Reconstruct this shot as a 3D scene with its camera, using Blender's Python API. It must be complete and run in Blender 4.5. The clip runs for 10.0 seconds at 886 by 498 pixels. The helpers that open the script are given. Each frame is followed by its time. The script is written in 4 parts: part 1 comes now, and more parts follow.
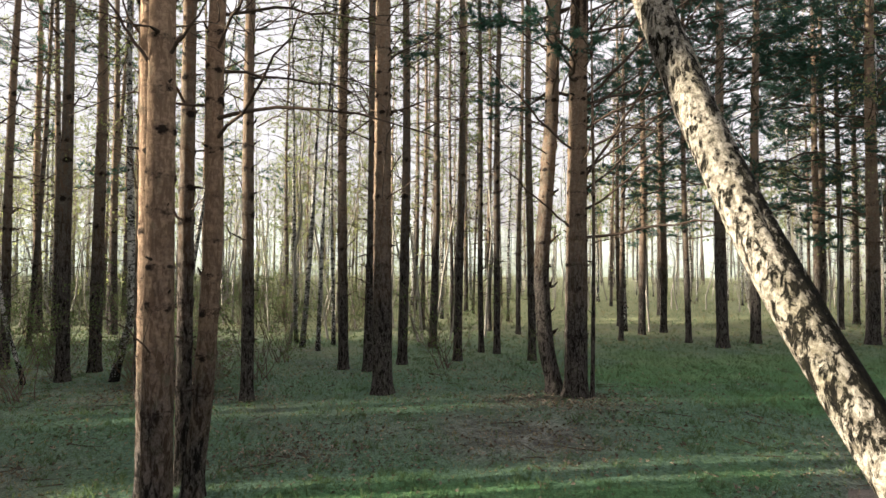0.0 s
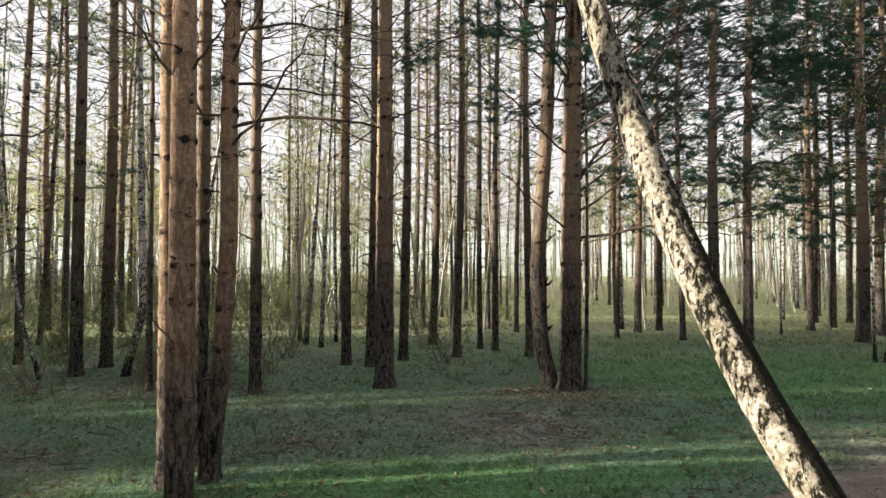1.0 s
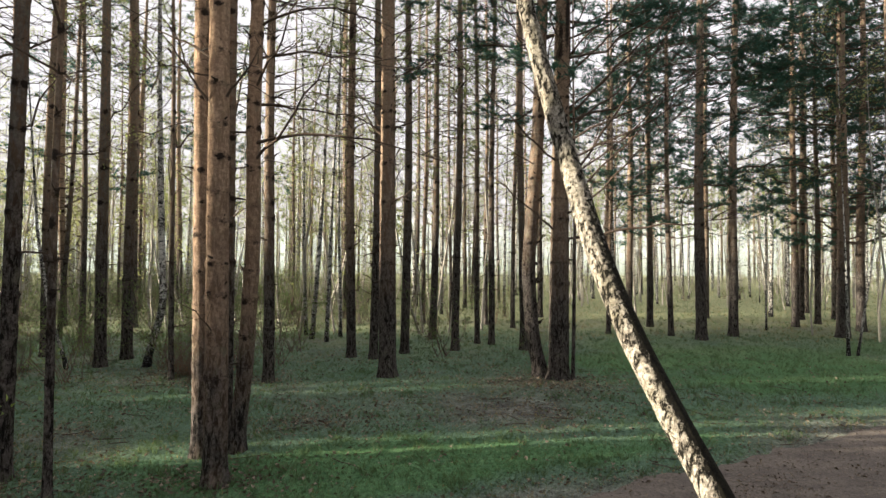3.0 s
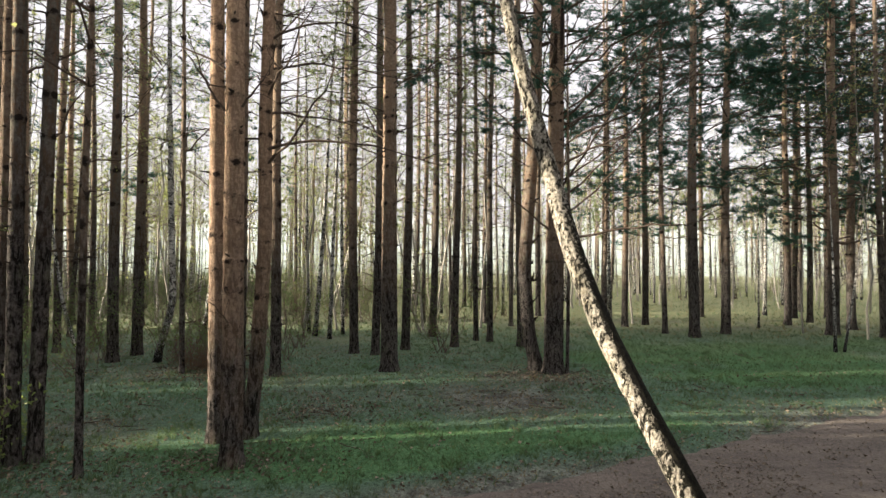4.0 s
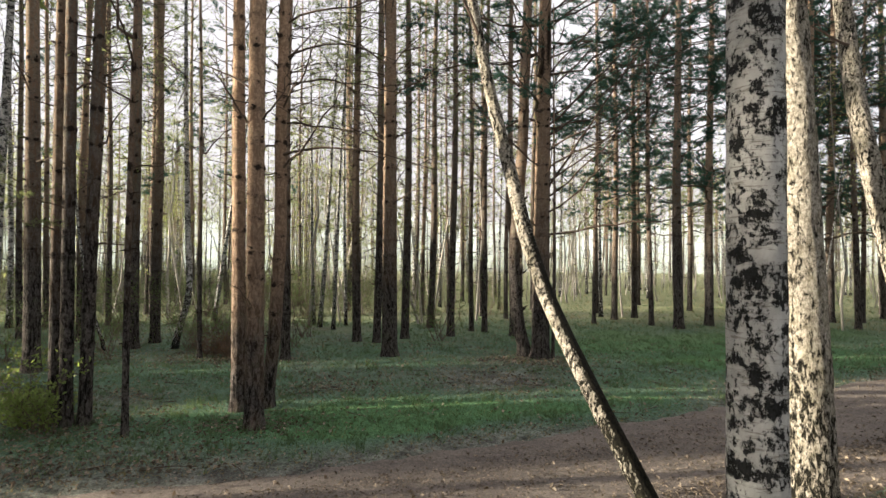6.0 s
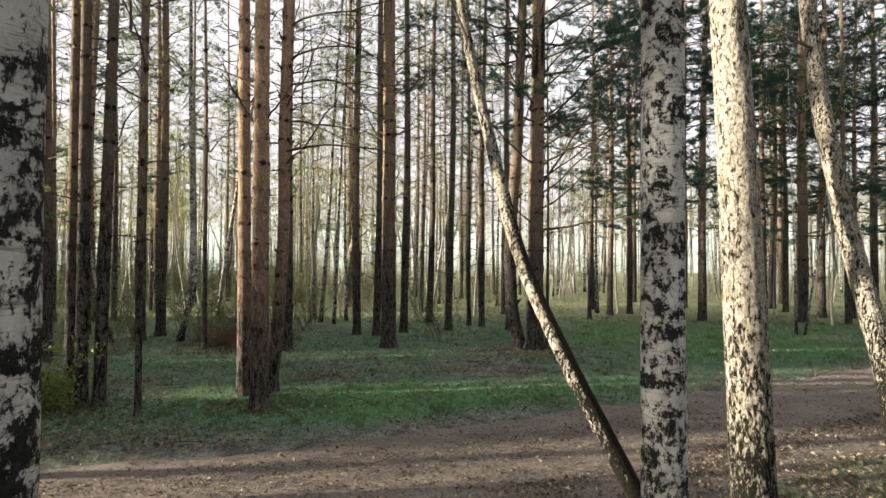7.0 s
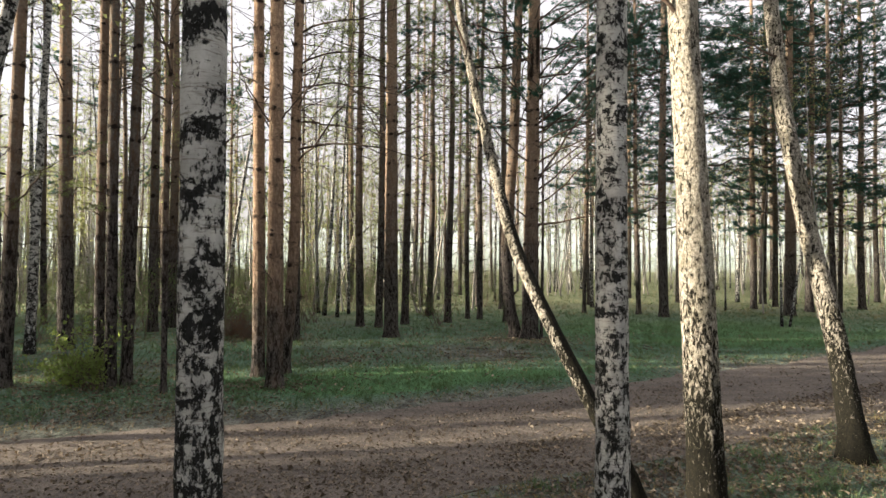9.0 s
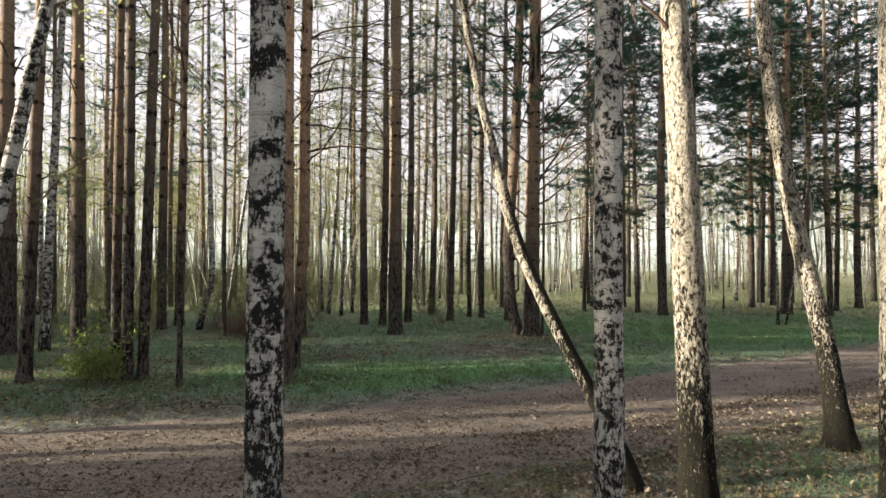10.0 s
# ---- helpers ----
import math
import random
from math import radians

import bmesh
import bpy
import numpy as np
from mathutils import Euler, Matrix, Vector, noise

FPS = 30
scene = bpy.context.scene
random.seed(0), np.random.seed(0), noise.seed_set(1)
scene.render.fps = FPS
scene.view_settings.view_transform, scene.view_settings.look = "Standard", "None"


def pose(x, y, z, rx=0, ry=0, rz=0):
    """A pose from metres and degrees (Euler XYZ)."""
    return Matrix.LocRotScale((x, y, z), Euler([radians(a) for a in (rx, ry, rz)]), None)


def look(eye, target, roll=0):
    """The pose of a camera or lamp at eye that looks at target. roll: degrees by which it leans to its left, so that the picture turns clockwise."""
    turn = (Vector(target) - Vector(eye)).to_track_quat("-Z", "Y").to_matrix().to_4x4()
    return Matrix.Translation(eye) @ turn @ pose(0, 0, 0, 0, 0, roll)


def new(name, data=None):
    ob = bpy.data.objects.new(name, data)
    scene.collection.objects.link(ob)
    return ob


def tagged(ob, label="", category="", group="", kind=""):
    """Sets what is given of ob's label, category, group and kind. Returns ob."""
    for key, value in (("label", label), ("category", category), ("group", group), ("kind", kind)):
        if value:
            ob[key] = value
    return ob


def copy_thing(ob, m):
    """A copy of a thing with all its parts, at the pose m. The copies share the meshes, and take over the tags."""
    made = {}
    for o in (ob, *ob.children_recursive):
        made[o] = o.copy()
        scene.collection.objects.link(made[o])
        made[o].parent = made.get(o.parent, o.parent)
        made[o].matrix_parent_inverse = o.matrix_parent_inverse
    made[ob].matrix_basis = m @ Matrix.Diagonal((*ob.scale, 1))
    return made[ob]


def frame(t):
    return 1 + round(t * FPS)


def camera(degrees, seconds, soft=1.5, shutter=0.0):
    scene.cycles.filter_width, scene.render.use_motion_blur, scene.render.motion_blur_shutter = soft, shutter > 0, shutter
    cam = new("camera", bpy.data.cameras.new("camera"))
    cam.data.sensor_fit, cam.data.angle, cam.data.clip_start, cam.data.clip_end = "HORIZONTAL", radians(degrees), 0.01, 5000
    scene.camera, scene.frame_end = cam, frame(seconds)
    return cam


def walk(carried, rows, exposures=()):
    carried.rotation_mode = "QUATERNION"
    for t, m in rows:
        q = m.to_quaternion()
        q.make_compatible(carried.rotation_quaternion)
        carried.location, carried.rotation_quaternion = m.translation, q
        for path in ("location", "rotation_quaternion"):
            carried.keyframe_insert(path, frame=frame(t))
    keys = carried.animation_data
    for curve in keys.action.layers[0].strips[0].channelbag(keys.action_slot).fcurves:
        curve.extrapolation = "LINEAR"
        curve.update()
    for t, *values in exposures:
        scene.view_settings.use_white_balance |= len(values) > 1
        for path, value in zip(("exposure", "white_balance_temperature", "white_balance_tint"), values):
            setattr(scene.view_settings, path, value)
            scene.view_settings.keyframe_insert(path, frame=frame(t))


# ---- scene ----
# The camera glides backwards out of a pine wood, across a dirt track.
SUN_EL, SUN_AZ = 11.0, 261.0
cam = camera(74.8, 10.0, soft=1.5)
METRES, EYE, TILT, LEAN, TURN = 4.5, 2.42, 0.0, 0.0, 0.0
ROWS = [
    (0.0, 0.0, 0.0, 0.0, -0.01, 1.86, -0.28),
    (0.5, 0.0031, -0.049, -0.0009, 0.03, 1.82, -0.31),
    (1.0, 0.0026, -0.0984, -0.0016, 0.02, 1.78, -0.3),
    (1.5, 0.005, -0.1476, -0.0014, 0.04, 1.74, -0.33),
    (2.0, 0.0081, -0.1968, -0.0018, 0.06, 1.73, -0.32),
    (2.5, 0.0096, -0.2501, -0.0013, 0.05, 1.67, -0.34),
    (4.0, 0.0122, -0.4144, -0.01, 0.04, 1.7, -0.35),
    (4.5, 0.0143, -0.4791, -0.011, 0.03, 1.66, -0.35),
    (5.0, 0.0185, -0.5358, -0.0129, 0.04, 1.58, -0.36),
    (5.5, 0.0268, -0.599, -0.0189, 0.07, 1.47, -0.38),
    (7.0, 0.0532, -0.7535, -0.0602, 0.14, 1.47, -0.39),
    (7.5, 0.059, -0.7997, -0.0715, 0.16, 1.46, -0.36),
    (8.0, 0.0582, -0.8371, -0.0805, 0.12, 1.45, -0.35),
    (8.5, 0.0526, -0.8768, -0.0915, 0.02, 1.46, -0.36),
    (9.0, 0.0447, -0.9092, -0.0963, -0.03, 1.45, -0.37),
    (9.5, 0.0355, -0.947, -0.0967, -0.01, 1.39, -0.35),
    (10.0, 0.027, -0.9824, -0.0978, -0.03, 1.38, -0.35),
]
STOPS, KELVIN = 1.93, 5680
walk(cam, [(t, pose(0, 0, EYE, TILT, LEAN, TURN) @ pose(METRES * x, METRES * y, METRES * z, 90 + pitch, roll, yaw)) for t, x, y, z, yaw, pitch, roll in ROWS],
     exposures=[(0.0, STOPS, KELVIN, 7), (10.0, STOPS, KELVIN, 7)])

# ---- light: low evening sun from the side, pale sky ----
world = bpy.data.worlds.new("sky")
scene.world = world
world.use_nodes = True
wn = world.node_tree.nodes
sky = wn.new("ShaderNodeTexSky")
sky.sky_type, sky.sun_disc = "NISHITA", False
sky.sun_elevation, sky.sun_rotation = radians(SUN_EL), radians(SUN_AZ)
sky.air_density, sky.dust_density, sky.ozone_density = 0.8, 4.0, 0.6
haze = wn.new("ShaderNodeMix")
haze.data_type = "RGBA"
haze.inputs[0].default_value = 0.85
haze.inputs[7].default_value = (4.16, 3.57, 3.16, 1)
world.node_tree.links.new(sky.outputs[0], haze.inputs[6])
world.node_tree.links.new(haze.outputs[2], wn["Background"].inputs[0])
wn["Background"].inputs[1].default_value = 0.083

sun = new("sun", bpy.data.lights.new("sun", "SUN"))
sun.data.energy, sun.data.angle, sun.data.color = 5.0, radians(0.6), (1.0, 0.80, 0.54)
SUN_DIR = Vector((math.sin(radians(SUN_AZ)) * math.cos(radians(SUN_EL)), math.cos(radians(SUN_AZ)) * math.cos(radians(SUN_EL)), math.sin(radians(SUN_EL))))
sun.matrix_world = look(SUN_DIR * 40, (0, 0, 0))


# ---- materials ----
class Nodes:
    """Short hand for building a node material."""

    def __init__(self, name):
        self.m = bpy.data.materials.new(name)
        self.m.use_nodes = True
        self.t = self.m.node_tree
        self.bsdf = self.t.nodes["Principled BSDF"]
        self.out = self.t.nodes["Material Output"]
        self.obj = self.t.nodes.new("ShaderNodeTexCoord").outputs["Object"]

    def put(self, socket, value):
        if hasattr(value, "is_output"):
            self.t.links.new(value, socket)
        elif isinstance(value, tuple) and len(value) == 3 and socket.type == "RGBA":
            socket.default_value = (*value, 1)
        else:
            socket.default_value = value

    def scaled(self, s, vector=None):
        n = self.t.nodes.new("ShaderNodeMapping")
        self.put(n.inputs["Vector"], vector or self.obj)
        n.inputs["Scale"].default_value = s
        return n.outputs[0]

    def noise(self, s, detail=4, rough=0.6, dist=0.0, vector=None):
        n = self.t.nodes.new("ShaderNodeTexNoise")
        self.put(n.inputs["Vector"], self.scaled(s, vector) if isinstance(s, tuple) else (vector or self.obj))
        n.inputs["Scale"].default_value = 1 if isinstance(s, tuple) else s
        n.inputs["Detail"].default_value, n.inputs["Roughness"].default_value, n.inputs["Distortion"].default_value = detail, rough, dist
        return n.outputs["Fac"]

    def cells(self, s, feature="DISTANCE_TO_EDGE", vector=None):
        n = self.t.nodes.new("ShaderNodeTexVoronoi")
        n.feature = feature
        self.put(n.inputs["Vector"], self.scaled(s, vector))
        n.inputs["Scale"].default_value = 1
        return n.outputs["Distance"]

    def ramp(self, fac, *stops):
        n = self.t.nodes.new("ShaderNodeValToRGB")
        while len(n.color_ramp.elements) < len(stops):
            n.color_ramp.elements.new(0.5)
        for e, (p, c) in zip(n.color_ramp.elements, stops):
            e.position = p
            e.color = (c, c, c, 1) if isinstance(c, (int, float)) else (*c, 1)
        self.put(n.inputs[0], fac)
        return n.outputs[0]

    def mix(self, fac, a, b, blend="MIX"):
        n = self.t.nodes.new("ShaderNodeMix")
        n.data_type, n.blend_type = "RGBA", blend
        self.put(n.inputs[0], fac), self.put(n.inputs[6], a), self.put(n.inputs[7], b)
        return n.outputs[2]

    def calc(self, op, a, b=0.0):
        n = self.t.nodes.new("ShaderNodeMath")
        n.operation = op
        self.put(n.inputs[0], a), self.put(n.inputs[1], b)
        return n.outputs[0]

    def axis(self, name, vector=None):
        n = self.t.nodes.new("ShaderNodeSeparateXYZ")
        self.put(n.inputs[0], vector or self.obj)
        return n.outputs[name]

    def chance(self):
        return self.t.nodes.new("ShaderNodeObjectInfo").outputs["Random"]

    def island(self):
        return self.t.nodes.new("ShaderNodeNewGeometry").outputs["Random Per Island"]

    def attribute(self, name):
        n = self.t.nodes.new("ShaderNodeAttribute")
        n.attribute_name = name
        return n.outputs["Fac"]

    def bump(self, height, distance, strength=1.0):
        n = self.t.nodes.new("ShaderNodeBump")
        n.inputs["Distance"].default_value, n.inputs["Strength"].default_value = distance, strength
        self.put(n.inputs["Height"], height)
        self.put(self.bsdf.inputs["Normal"], n.outputs[0])

    def done(self, color, rough=0.9, spec=0.2):
        self.put(self.bsdf.inputs["Base Color"], color)
        self.put(self.bsdf.inputs["Roughness"], rough)
        self.bsdf.inputs["Specular IOR Level"].default_value = spec
        return self.m

    def leafy(self, color, through_color, share=0.35, rough=0.6):
        """A thin leaf: light falls on it and through it."""
        self.done(color, rough, 0.25)
        tr = self.t.nodes.new("ShaderNodeBsdfTranslucent")
        self.put(tr.inputs[0], through_color)
        mx = self.t.nodes.new("ShaderNodeMixShader")
        mx.inputs[0].default_value = share
        self.t.links.new(self.bsdf.outputs[0], mx.inputs[1])
        self.t.links.new(tr.outputs[0], mx.inputs[2])
        self.t.links.new(mx.outputs[0], self.out.inputs[0])
        return self.m


def make_pine_bark():
    n = Nodes("pine_bark")
    # warm: how orange the bark is; sunlit pines get extra, painted-in sun
    warm = n.attribute("warm")
    fine = n.noise((42, 42, 26), 6, 0.74)
    big = n.noise((2.2, 2.2, 1.3), 3)
    furrow = n.noise((24, 24, 6.5), 6, 0.72, 0.5)
    flake = n.noise((17, 17, 24), 6, 0.75)
    plates = n.ramp(furrow, (0.43, 0.0), (0.52, 1.0))
    # grey-brown and furrowed below, thin, flaky and orange above
    height = n.calc("ADD", n.calc("MULTIPLY", n.axis("Z"), 0.15), n.calc("MULTIPLY", n.calc("SUBTRACT", big, 0.5), 0.6))
    height = n.calc("ADD", height, n.calc("MULTIPLY", n.calc("SUBTRACT", warm, 0.5), 0.45))
    up = n.ramp(height, (0.20, 0.0), (0.50, 0.5), (0.95, 1.0))
    low = n.mix(n.ramp(fine, (0.34, 0.0), (0.66, 1.0)), (0.020, 0.018, 0.018), (0.150, 0.132, 0.124))
    grey = n.mix(n.ramp(flake, (0.36, 0.0), (0.64, 1.0)), (0.092, 0.080, 0.066), (0.265, 0.232, 0.190))
    orange = n.mix(n.ramp(flake, (0.34, 0.0), (0.66, 1.0)), (0.195, 0.128, 0.088), (0.570, 0.405, 0.280))
    high = n.mix(n.ramp(warm, (0.15, 0.0), (0.75, 1.0)), grey, orange)
    crack = n.mix(up, (0.010, 0.009, 0.009), (0.270, 0.185, 0.130))
    colour = n.mix(plates, crack, n.mix(up, low, high))
    lichen = n.ramp(n.noise((7, 7, 4), 5, 0.65), (0.57, 0.0), (0.70, 0.40))
    colour = n.mix(lichen, colour, (0.175, 0.180, 0.130))
    # dark scars where whorls of branches were
    knot = n.calc("ADD", n.attribute("knot"), n.calc("MULTIPLY", n.calc("SUBTRACT", n.noise((30, 30, 46), 5, 0.75), 0.5), 1.2))
    colour = n.mix(n.ramp(knot, (0.22, 0.0), (0.48, 0.95)), colour, (0.014, 0.011, 0.011))
    deep = n.mix(up, (1.0, 1.0, 1.0), (0.38, 0.38, 0.38))
    n.bump(n.calc("MULTIPLY", n.calc("ADD", n.calc("MULTIPLY", plates, 0.9), n.calc("MULTIPLY", fine, 0.6)), deep), 0.009)
    return n.done(colour, 0.92, 0.12)


def make_birch_bark(name, s=1.0, less=0.0):
    n = Nodes(name)
    pale = n.mix(n.ramp(n.noise((10, 10, 6), 6, 0.7), (0.32, 0.0), (0.68, 1.0)), (0.38, 0.37, 0.36), (0.70, 0.69, 0.67))
    dash = n.ramp(n.noise((16, 16, 120), 4, 0.65), (0.54, 0.0), (0.64, 0.75))
    colour = n.mix(dash, pale, (0.20, 0.17, 0.145))
    moss = n.ramp(n.noise((5, 5, 3), 4), (0.54, 0.0), (0.75, 0.4))
    colour = n.mix(moss, colour, (0.33, 0.305, 0.26))
    fringe = n.noise((62, 62, 34), 7, 0.82)
    upper = n.noise((8.5 * s, 8.5 * s, 11.5 * s), 7, 0.70, 0.5)
    lower = n.noise((19 * s, 19 * s, 8.5 * s), 8, 0.74, 0.5)
    z = n.axis("Z")
    sort = n.ramp(n.calc("MULTIPLY", z, 0.4), (0.28, 0.0), (0.72, 1.0))
    patch = n.mix(sort, lower, upper)
    patch = n.calc("ADD", patch, n.calc("MULTIPLY", n.calc("SUBTRACT", fringe, 0.5), 0.85))
    patch = n.calc("ADD", patch, n.calc("MULTIPLY", n.calc("SUBTRACT", n.noise((1.1, 1.1, 2.6), 2), 0.5), 0.18))
    # the foot of a birch is dark and rough
    foot = n.ramp(n.calc("MULTIPLY", z, 0.4), (0.0, 0.14), (0.25, 0.03), (0.75, 0.005), (1.0, 0.0))
    dark = n.ramp(n.calc("ADD", n.calc("SUBTRACT", patch, less), foot), (0.535, 0.0), (0.575, 1.0))
    black = n.mix(n.ramp(fringe, (0.42, 0.0), (0.66, 1.0)), (0.004, 0.004, 0.004), (0.034, 0.034, 0.035))
    colour = n.mix(dark, colour, black)
    split = n.ramp(n.noise((40, 40, 7), 5, 0.7, 0.6), (0.60, 0.0), (0.66, 0.8))
    colour = n.mix(n.calc("MULTIPLY", split, n.calc("SUBTRACT", 1.0, sort)), colour, (0.012, 0.011, 0.010))
    n.bump(n.calc("ADD", n.calc("MULTIPLY", fringe, 0.7), n.calc("MULTIPLY", dark, 0.5)), 0.006)
    return n.done(colour, 0.8, 0.2)


def make_flaky_birch(name, scars):
    """Cream bark that peels in small flakes over dark cracks; the foot is fissured and mossy."""
    n = Nodes(name)
    flake = n.noise((66, 66, 40), 6, 0.80, 0.3)
    curl = n.noise((30, 30, 44), 6, 0.78)
    crack = n.noise((46, 46, 17), 6, 0.76, 0.5)
    large = n.noise((4.5, 4.5, 3.5), 4, 0.65)
    z = n.axis("Z")
    pale = n.mix(n.ramp(flake, (0.42, 0.0), (0.56, 1.0)), (0.18, 0.160, 0.128), (0.53, 0.49, 0.43))
    pale = n.mix(n.ramp(curl, (0.51, 0.0), (0.60, 0.62)), pale, (0.150, 0.128, 0.098))
    moss = n.ramp(n.calc("ADD", n.noise((5, 5, 3), 6, 0.7), n.ramp(n.calc("MULTIPLY", z, 0.4), (0.0, 0.10), (0.5, 0.0))), (0.49, 0.0), (0.64, 0.50))
    colour = n.mix(moss, pale, (0.180, 0.165, 0.105))
    rise = n.ramp(n.calc("MULTIPLY", z, 0.5), (0.0, 0.24), (0.30, 0.14), (0.65, 0.05), (0.95, 0.0))
    sum_ = n.calc("ADD", n.calc("ADD", crack, rise), n.calc("MULTIPLY", n.calc("SUBTRACT", large, 0.5), 0.20))
    # one side's black: crusted bark plus painted shade away from the sun
    sum_ = n.calc("ADD", n.calc("ADD", sum_, scars), n.calc("MULTIPLY", n.attribute("crust_shade"), 0.38))
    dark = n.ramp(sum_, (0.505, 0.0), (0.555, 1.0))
    colour = n.mix(dark, colour, n.mix(n.ramp(flake, (0.42, 0.0), (0.68, 1.0)), (0.003, 0.003, 0.003), (0.030, 0.027, 0.017)))
    n.bump(n.calc("SUBTRACT", n.calc("ADD", n.calc("MULTIPLY", flake, 0.7), n.calc("MULTIPLY", curl, 0.4)), n.calc("MULTIPLY", dark, 0.9)), 0.014)
    return n.done(colour, 0.88, 0.15)


def make_plain(name, dark, light, scale, rough=0.9, bump=0.002):
    n = Nodes(name)
    f = n.noise(scale, 5, 0.65)
    n.bump(f, bump)
    return n.done(n.mix(f, dark, light), rough, 0.2)


def make_leaf(name, dark, light, through_color, share=0.35, spread=((0.0, 0.0), (0.65, 0.3), (1.0, 1.0))):
    n = Nodes(name)
    c = n.mix(n.ramp(n.island(), *spread), dark, light)
    c = n.mix(n.calc("MULTIPLY", n.chance(), 0.4), c, tuple(0.7 * v for v in light))
    return n.leafy(c, through_color, share)


def make_ground():
    n = Nodes("forest_floor")
    lush = n.attribute("lush")
    speck = n.noise((55, 55, 55), 5, 0.8)
    fine = n.noise((19, 19, 19), 7, 0.78)
    mid = n.noise((2.6, 2.6, 2.6), 5, 0.65)
    big = n.noise((0.5, 0.5, 0.5), 4, 0.6)
    grain = n.ramp(n.calc("ADD", n.calc("MULTIPLY", fine, 0.6), n.calc("MULTIPLY", speck, 0.4)), (0.38, 0.0), (0.62, 1.0))
    soil = n.mix(grain, (0.015, 0.014, 0.014), (0.175, 0.162, 0.152))
    straw = n.mix(grain, (0.050, 0.053, 0.048), (0.470, 0.475, 0.420))
    green = n.mix(grain, (0.018, 0.042, 0.028), (0.200, 0.305, 0.205))
    base = n.mix(n.ramp(mid, (0.42, 0.0), (0.66, 1.0)), soil, straw)
    cover = n.calc("ADD", n.calc("ADD", n.calc("MULTIPLY", lush, 0.66), n.calc("MULTIPLY", big, 0.5)), n.calc("MULTIPLY", fine, 0.5))
    colour = n.mix(n.ramp(cover, (0.42, 0.0), (0.90, 1.0)), base, green)
    fresh = n.mix(grain, (0.024, 0.066, 0.027), (0.150, 0.290, 0.115))
    colour = n.mix(n.ramp(n.calc("ADD", lush, n.calc("MULTIPLY", n.calc("SUBTRACT", mid, 0.5), 0.5)), (0.72, 0.0), (0.98, 0.85)), colour, fresh)
    # dry yellow grass under the trees farther off, brightened in colour as if sunlit
    sunlit_grass = n.mix(grain, (0.12, 0.135, 0.065), (0.54, 0.56, 0.31))
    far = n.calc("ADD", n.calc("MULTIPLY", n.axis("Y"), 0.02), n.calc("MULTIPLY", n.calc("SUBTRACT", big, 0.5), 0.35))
    colour = n.mix(n.ramp(far, (0.24, 0.0), (0.36, 0.25), (0.52, 0.85)), colour, sunlit_grass)
    n.bump(n.calc("ADD", n.calc("ADD", fine, n.calc("MULTIPLY", speck, 0.5)), n.calc("MULTIPLY", mid, 0.8)), 0.022)
    return n.done(colour, 0.95, 0.1)


def make_road():
    n = Nodes("track_dirt")
    speck = n.noise((60, 60, 60), 5, 0.8)
    fine = n.noise((24, 24, 24), 6, 0.78)
    mid = n.noise((1.3, 3.2, 3.0), 5, 0.65)
    grain = n.ramp(n.calc("ADD", n.calc("MULTIPLY", fine, 0.6), n.calc("MULTIPLY", speck, 0.4)), (0.36, 0.0), (0.64, 1.0))
    c = n.mix(n.ramp(mid, (0.35, 0.0), (0.65, 1.0)), n.mix(grain, (0.060, 0.053, 0.048), (0.200, 0.173, 0.155)), n.mix(grain, (0.092, 0.079, 0.070), (0.300, 0.257, 0.222)))
    stones = n.ramp(n.cells((38, 38, 38), "F1"), (0.10, 0.5), (0.2, 0.0))
    c = n.mix(stones, c, (0.22, 0.195, 0.17))
    n.bump(n.calc("ADD", n.calc("ADD", fine, n.calc("MULTIPLY", speck, 0.4)), mid), 0.014)
    return n.done(c, 0.93, 0.15)


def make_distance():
    """The pale far wood behind everything: a plain backdrop that glows for bright haze."""
    n = Nodes("glowing_distance")
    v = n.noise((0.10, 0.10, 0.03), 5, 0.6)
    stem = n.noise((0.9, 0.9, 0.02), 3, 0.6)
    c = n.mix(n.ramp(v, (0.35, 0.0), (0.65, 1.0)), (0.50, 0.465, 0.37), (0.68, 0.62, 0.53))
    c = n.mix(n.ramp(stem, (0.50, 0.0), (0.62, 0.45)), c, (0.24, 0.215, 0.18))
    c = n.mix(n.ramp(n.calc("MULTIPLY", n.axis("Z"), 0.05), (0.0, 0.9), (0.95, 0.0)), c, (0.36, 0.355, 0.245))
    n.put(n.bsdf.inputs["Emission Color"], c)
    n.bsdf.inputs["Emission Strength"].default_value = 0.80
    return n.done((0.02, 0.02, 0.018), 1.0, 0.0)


PINE_BARK = make_pine_bark()
BIRCH_BARK, WHITE_BARK = make_birch_bark("birch_bark", 1.2, -0.052), make_birch_bark("white_birch_bark", 1.6, -0.030)
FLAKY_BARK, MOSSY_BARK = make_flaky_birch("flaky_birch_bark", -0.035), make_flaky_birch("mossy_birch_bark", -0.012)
DEAD_WOOD = make_plain("dead_branch_bark", (0.040, 0.030, 0.024), (0.12, 0.088, 0.068), 30)
KNOT = make_plain("dark_knot_bark", (0.010, 0.008, 0.007), (0.050, 0.038, 0.030), 60)
BIRCH_TWIG = make_plain("birch_twig_bark", (0.06, 0.042, 0.035), (0.20, 0.15, 0.12), 30)
NEEDLES = make_leaf("pine_needles", (0.014, 0.050, 0.043), (0.060, 0.138, 0.105), (0.08, 0.17, 0.10), 0.28)
# brighter yellow-green copy of the needles, sunlight put into the colour
SUNNY_NEEDLES = make_leaf("sunlit_pine_needles", (0.075, 0.105, 0.045), (0.165, 0.205, 0.080), (0.28, 0.33, 0.11), 0.40)
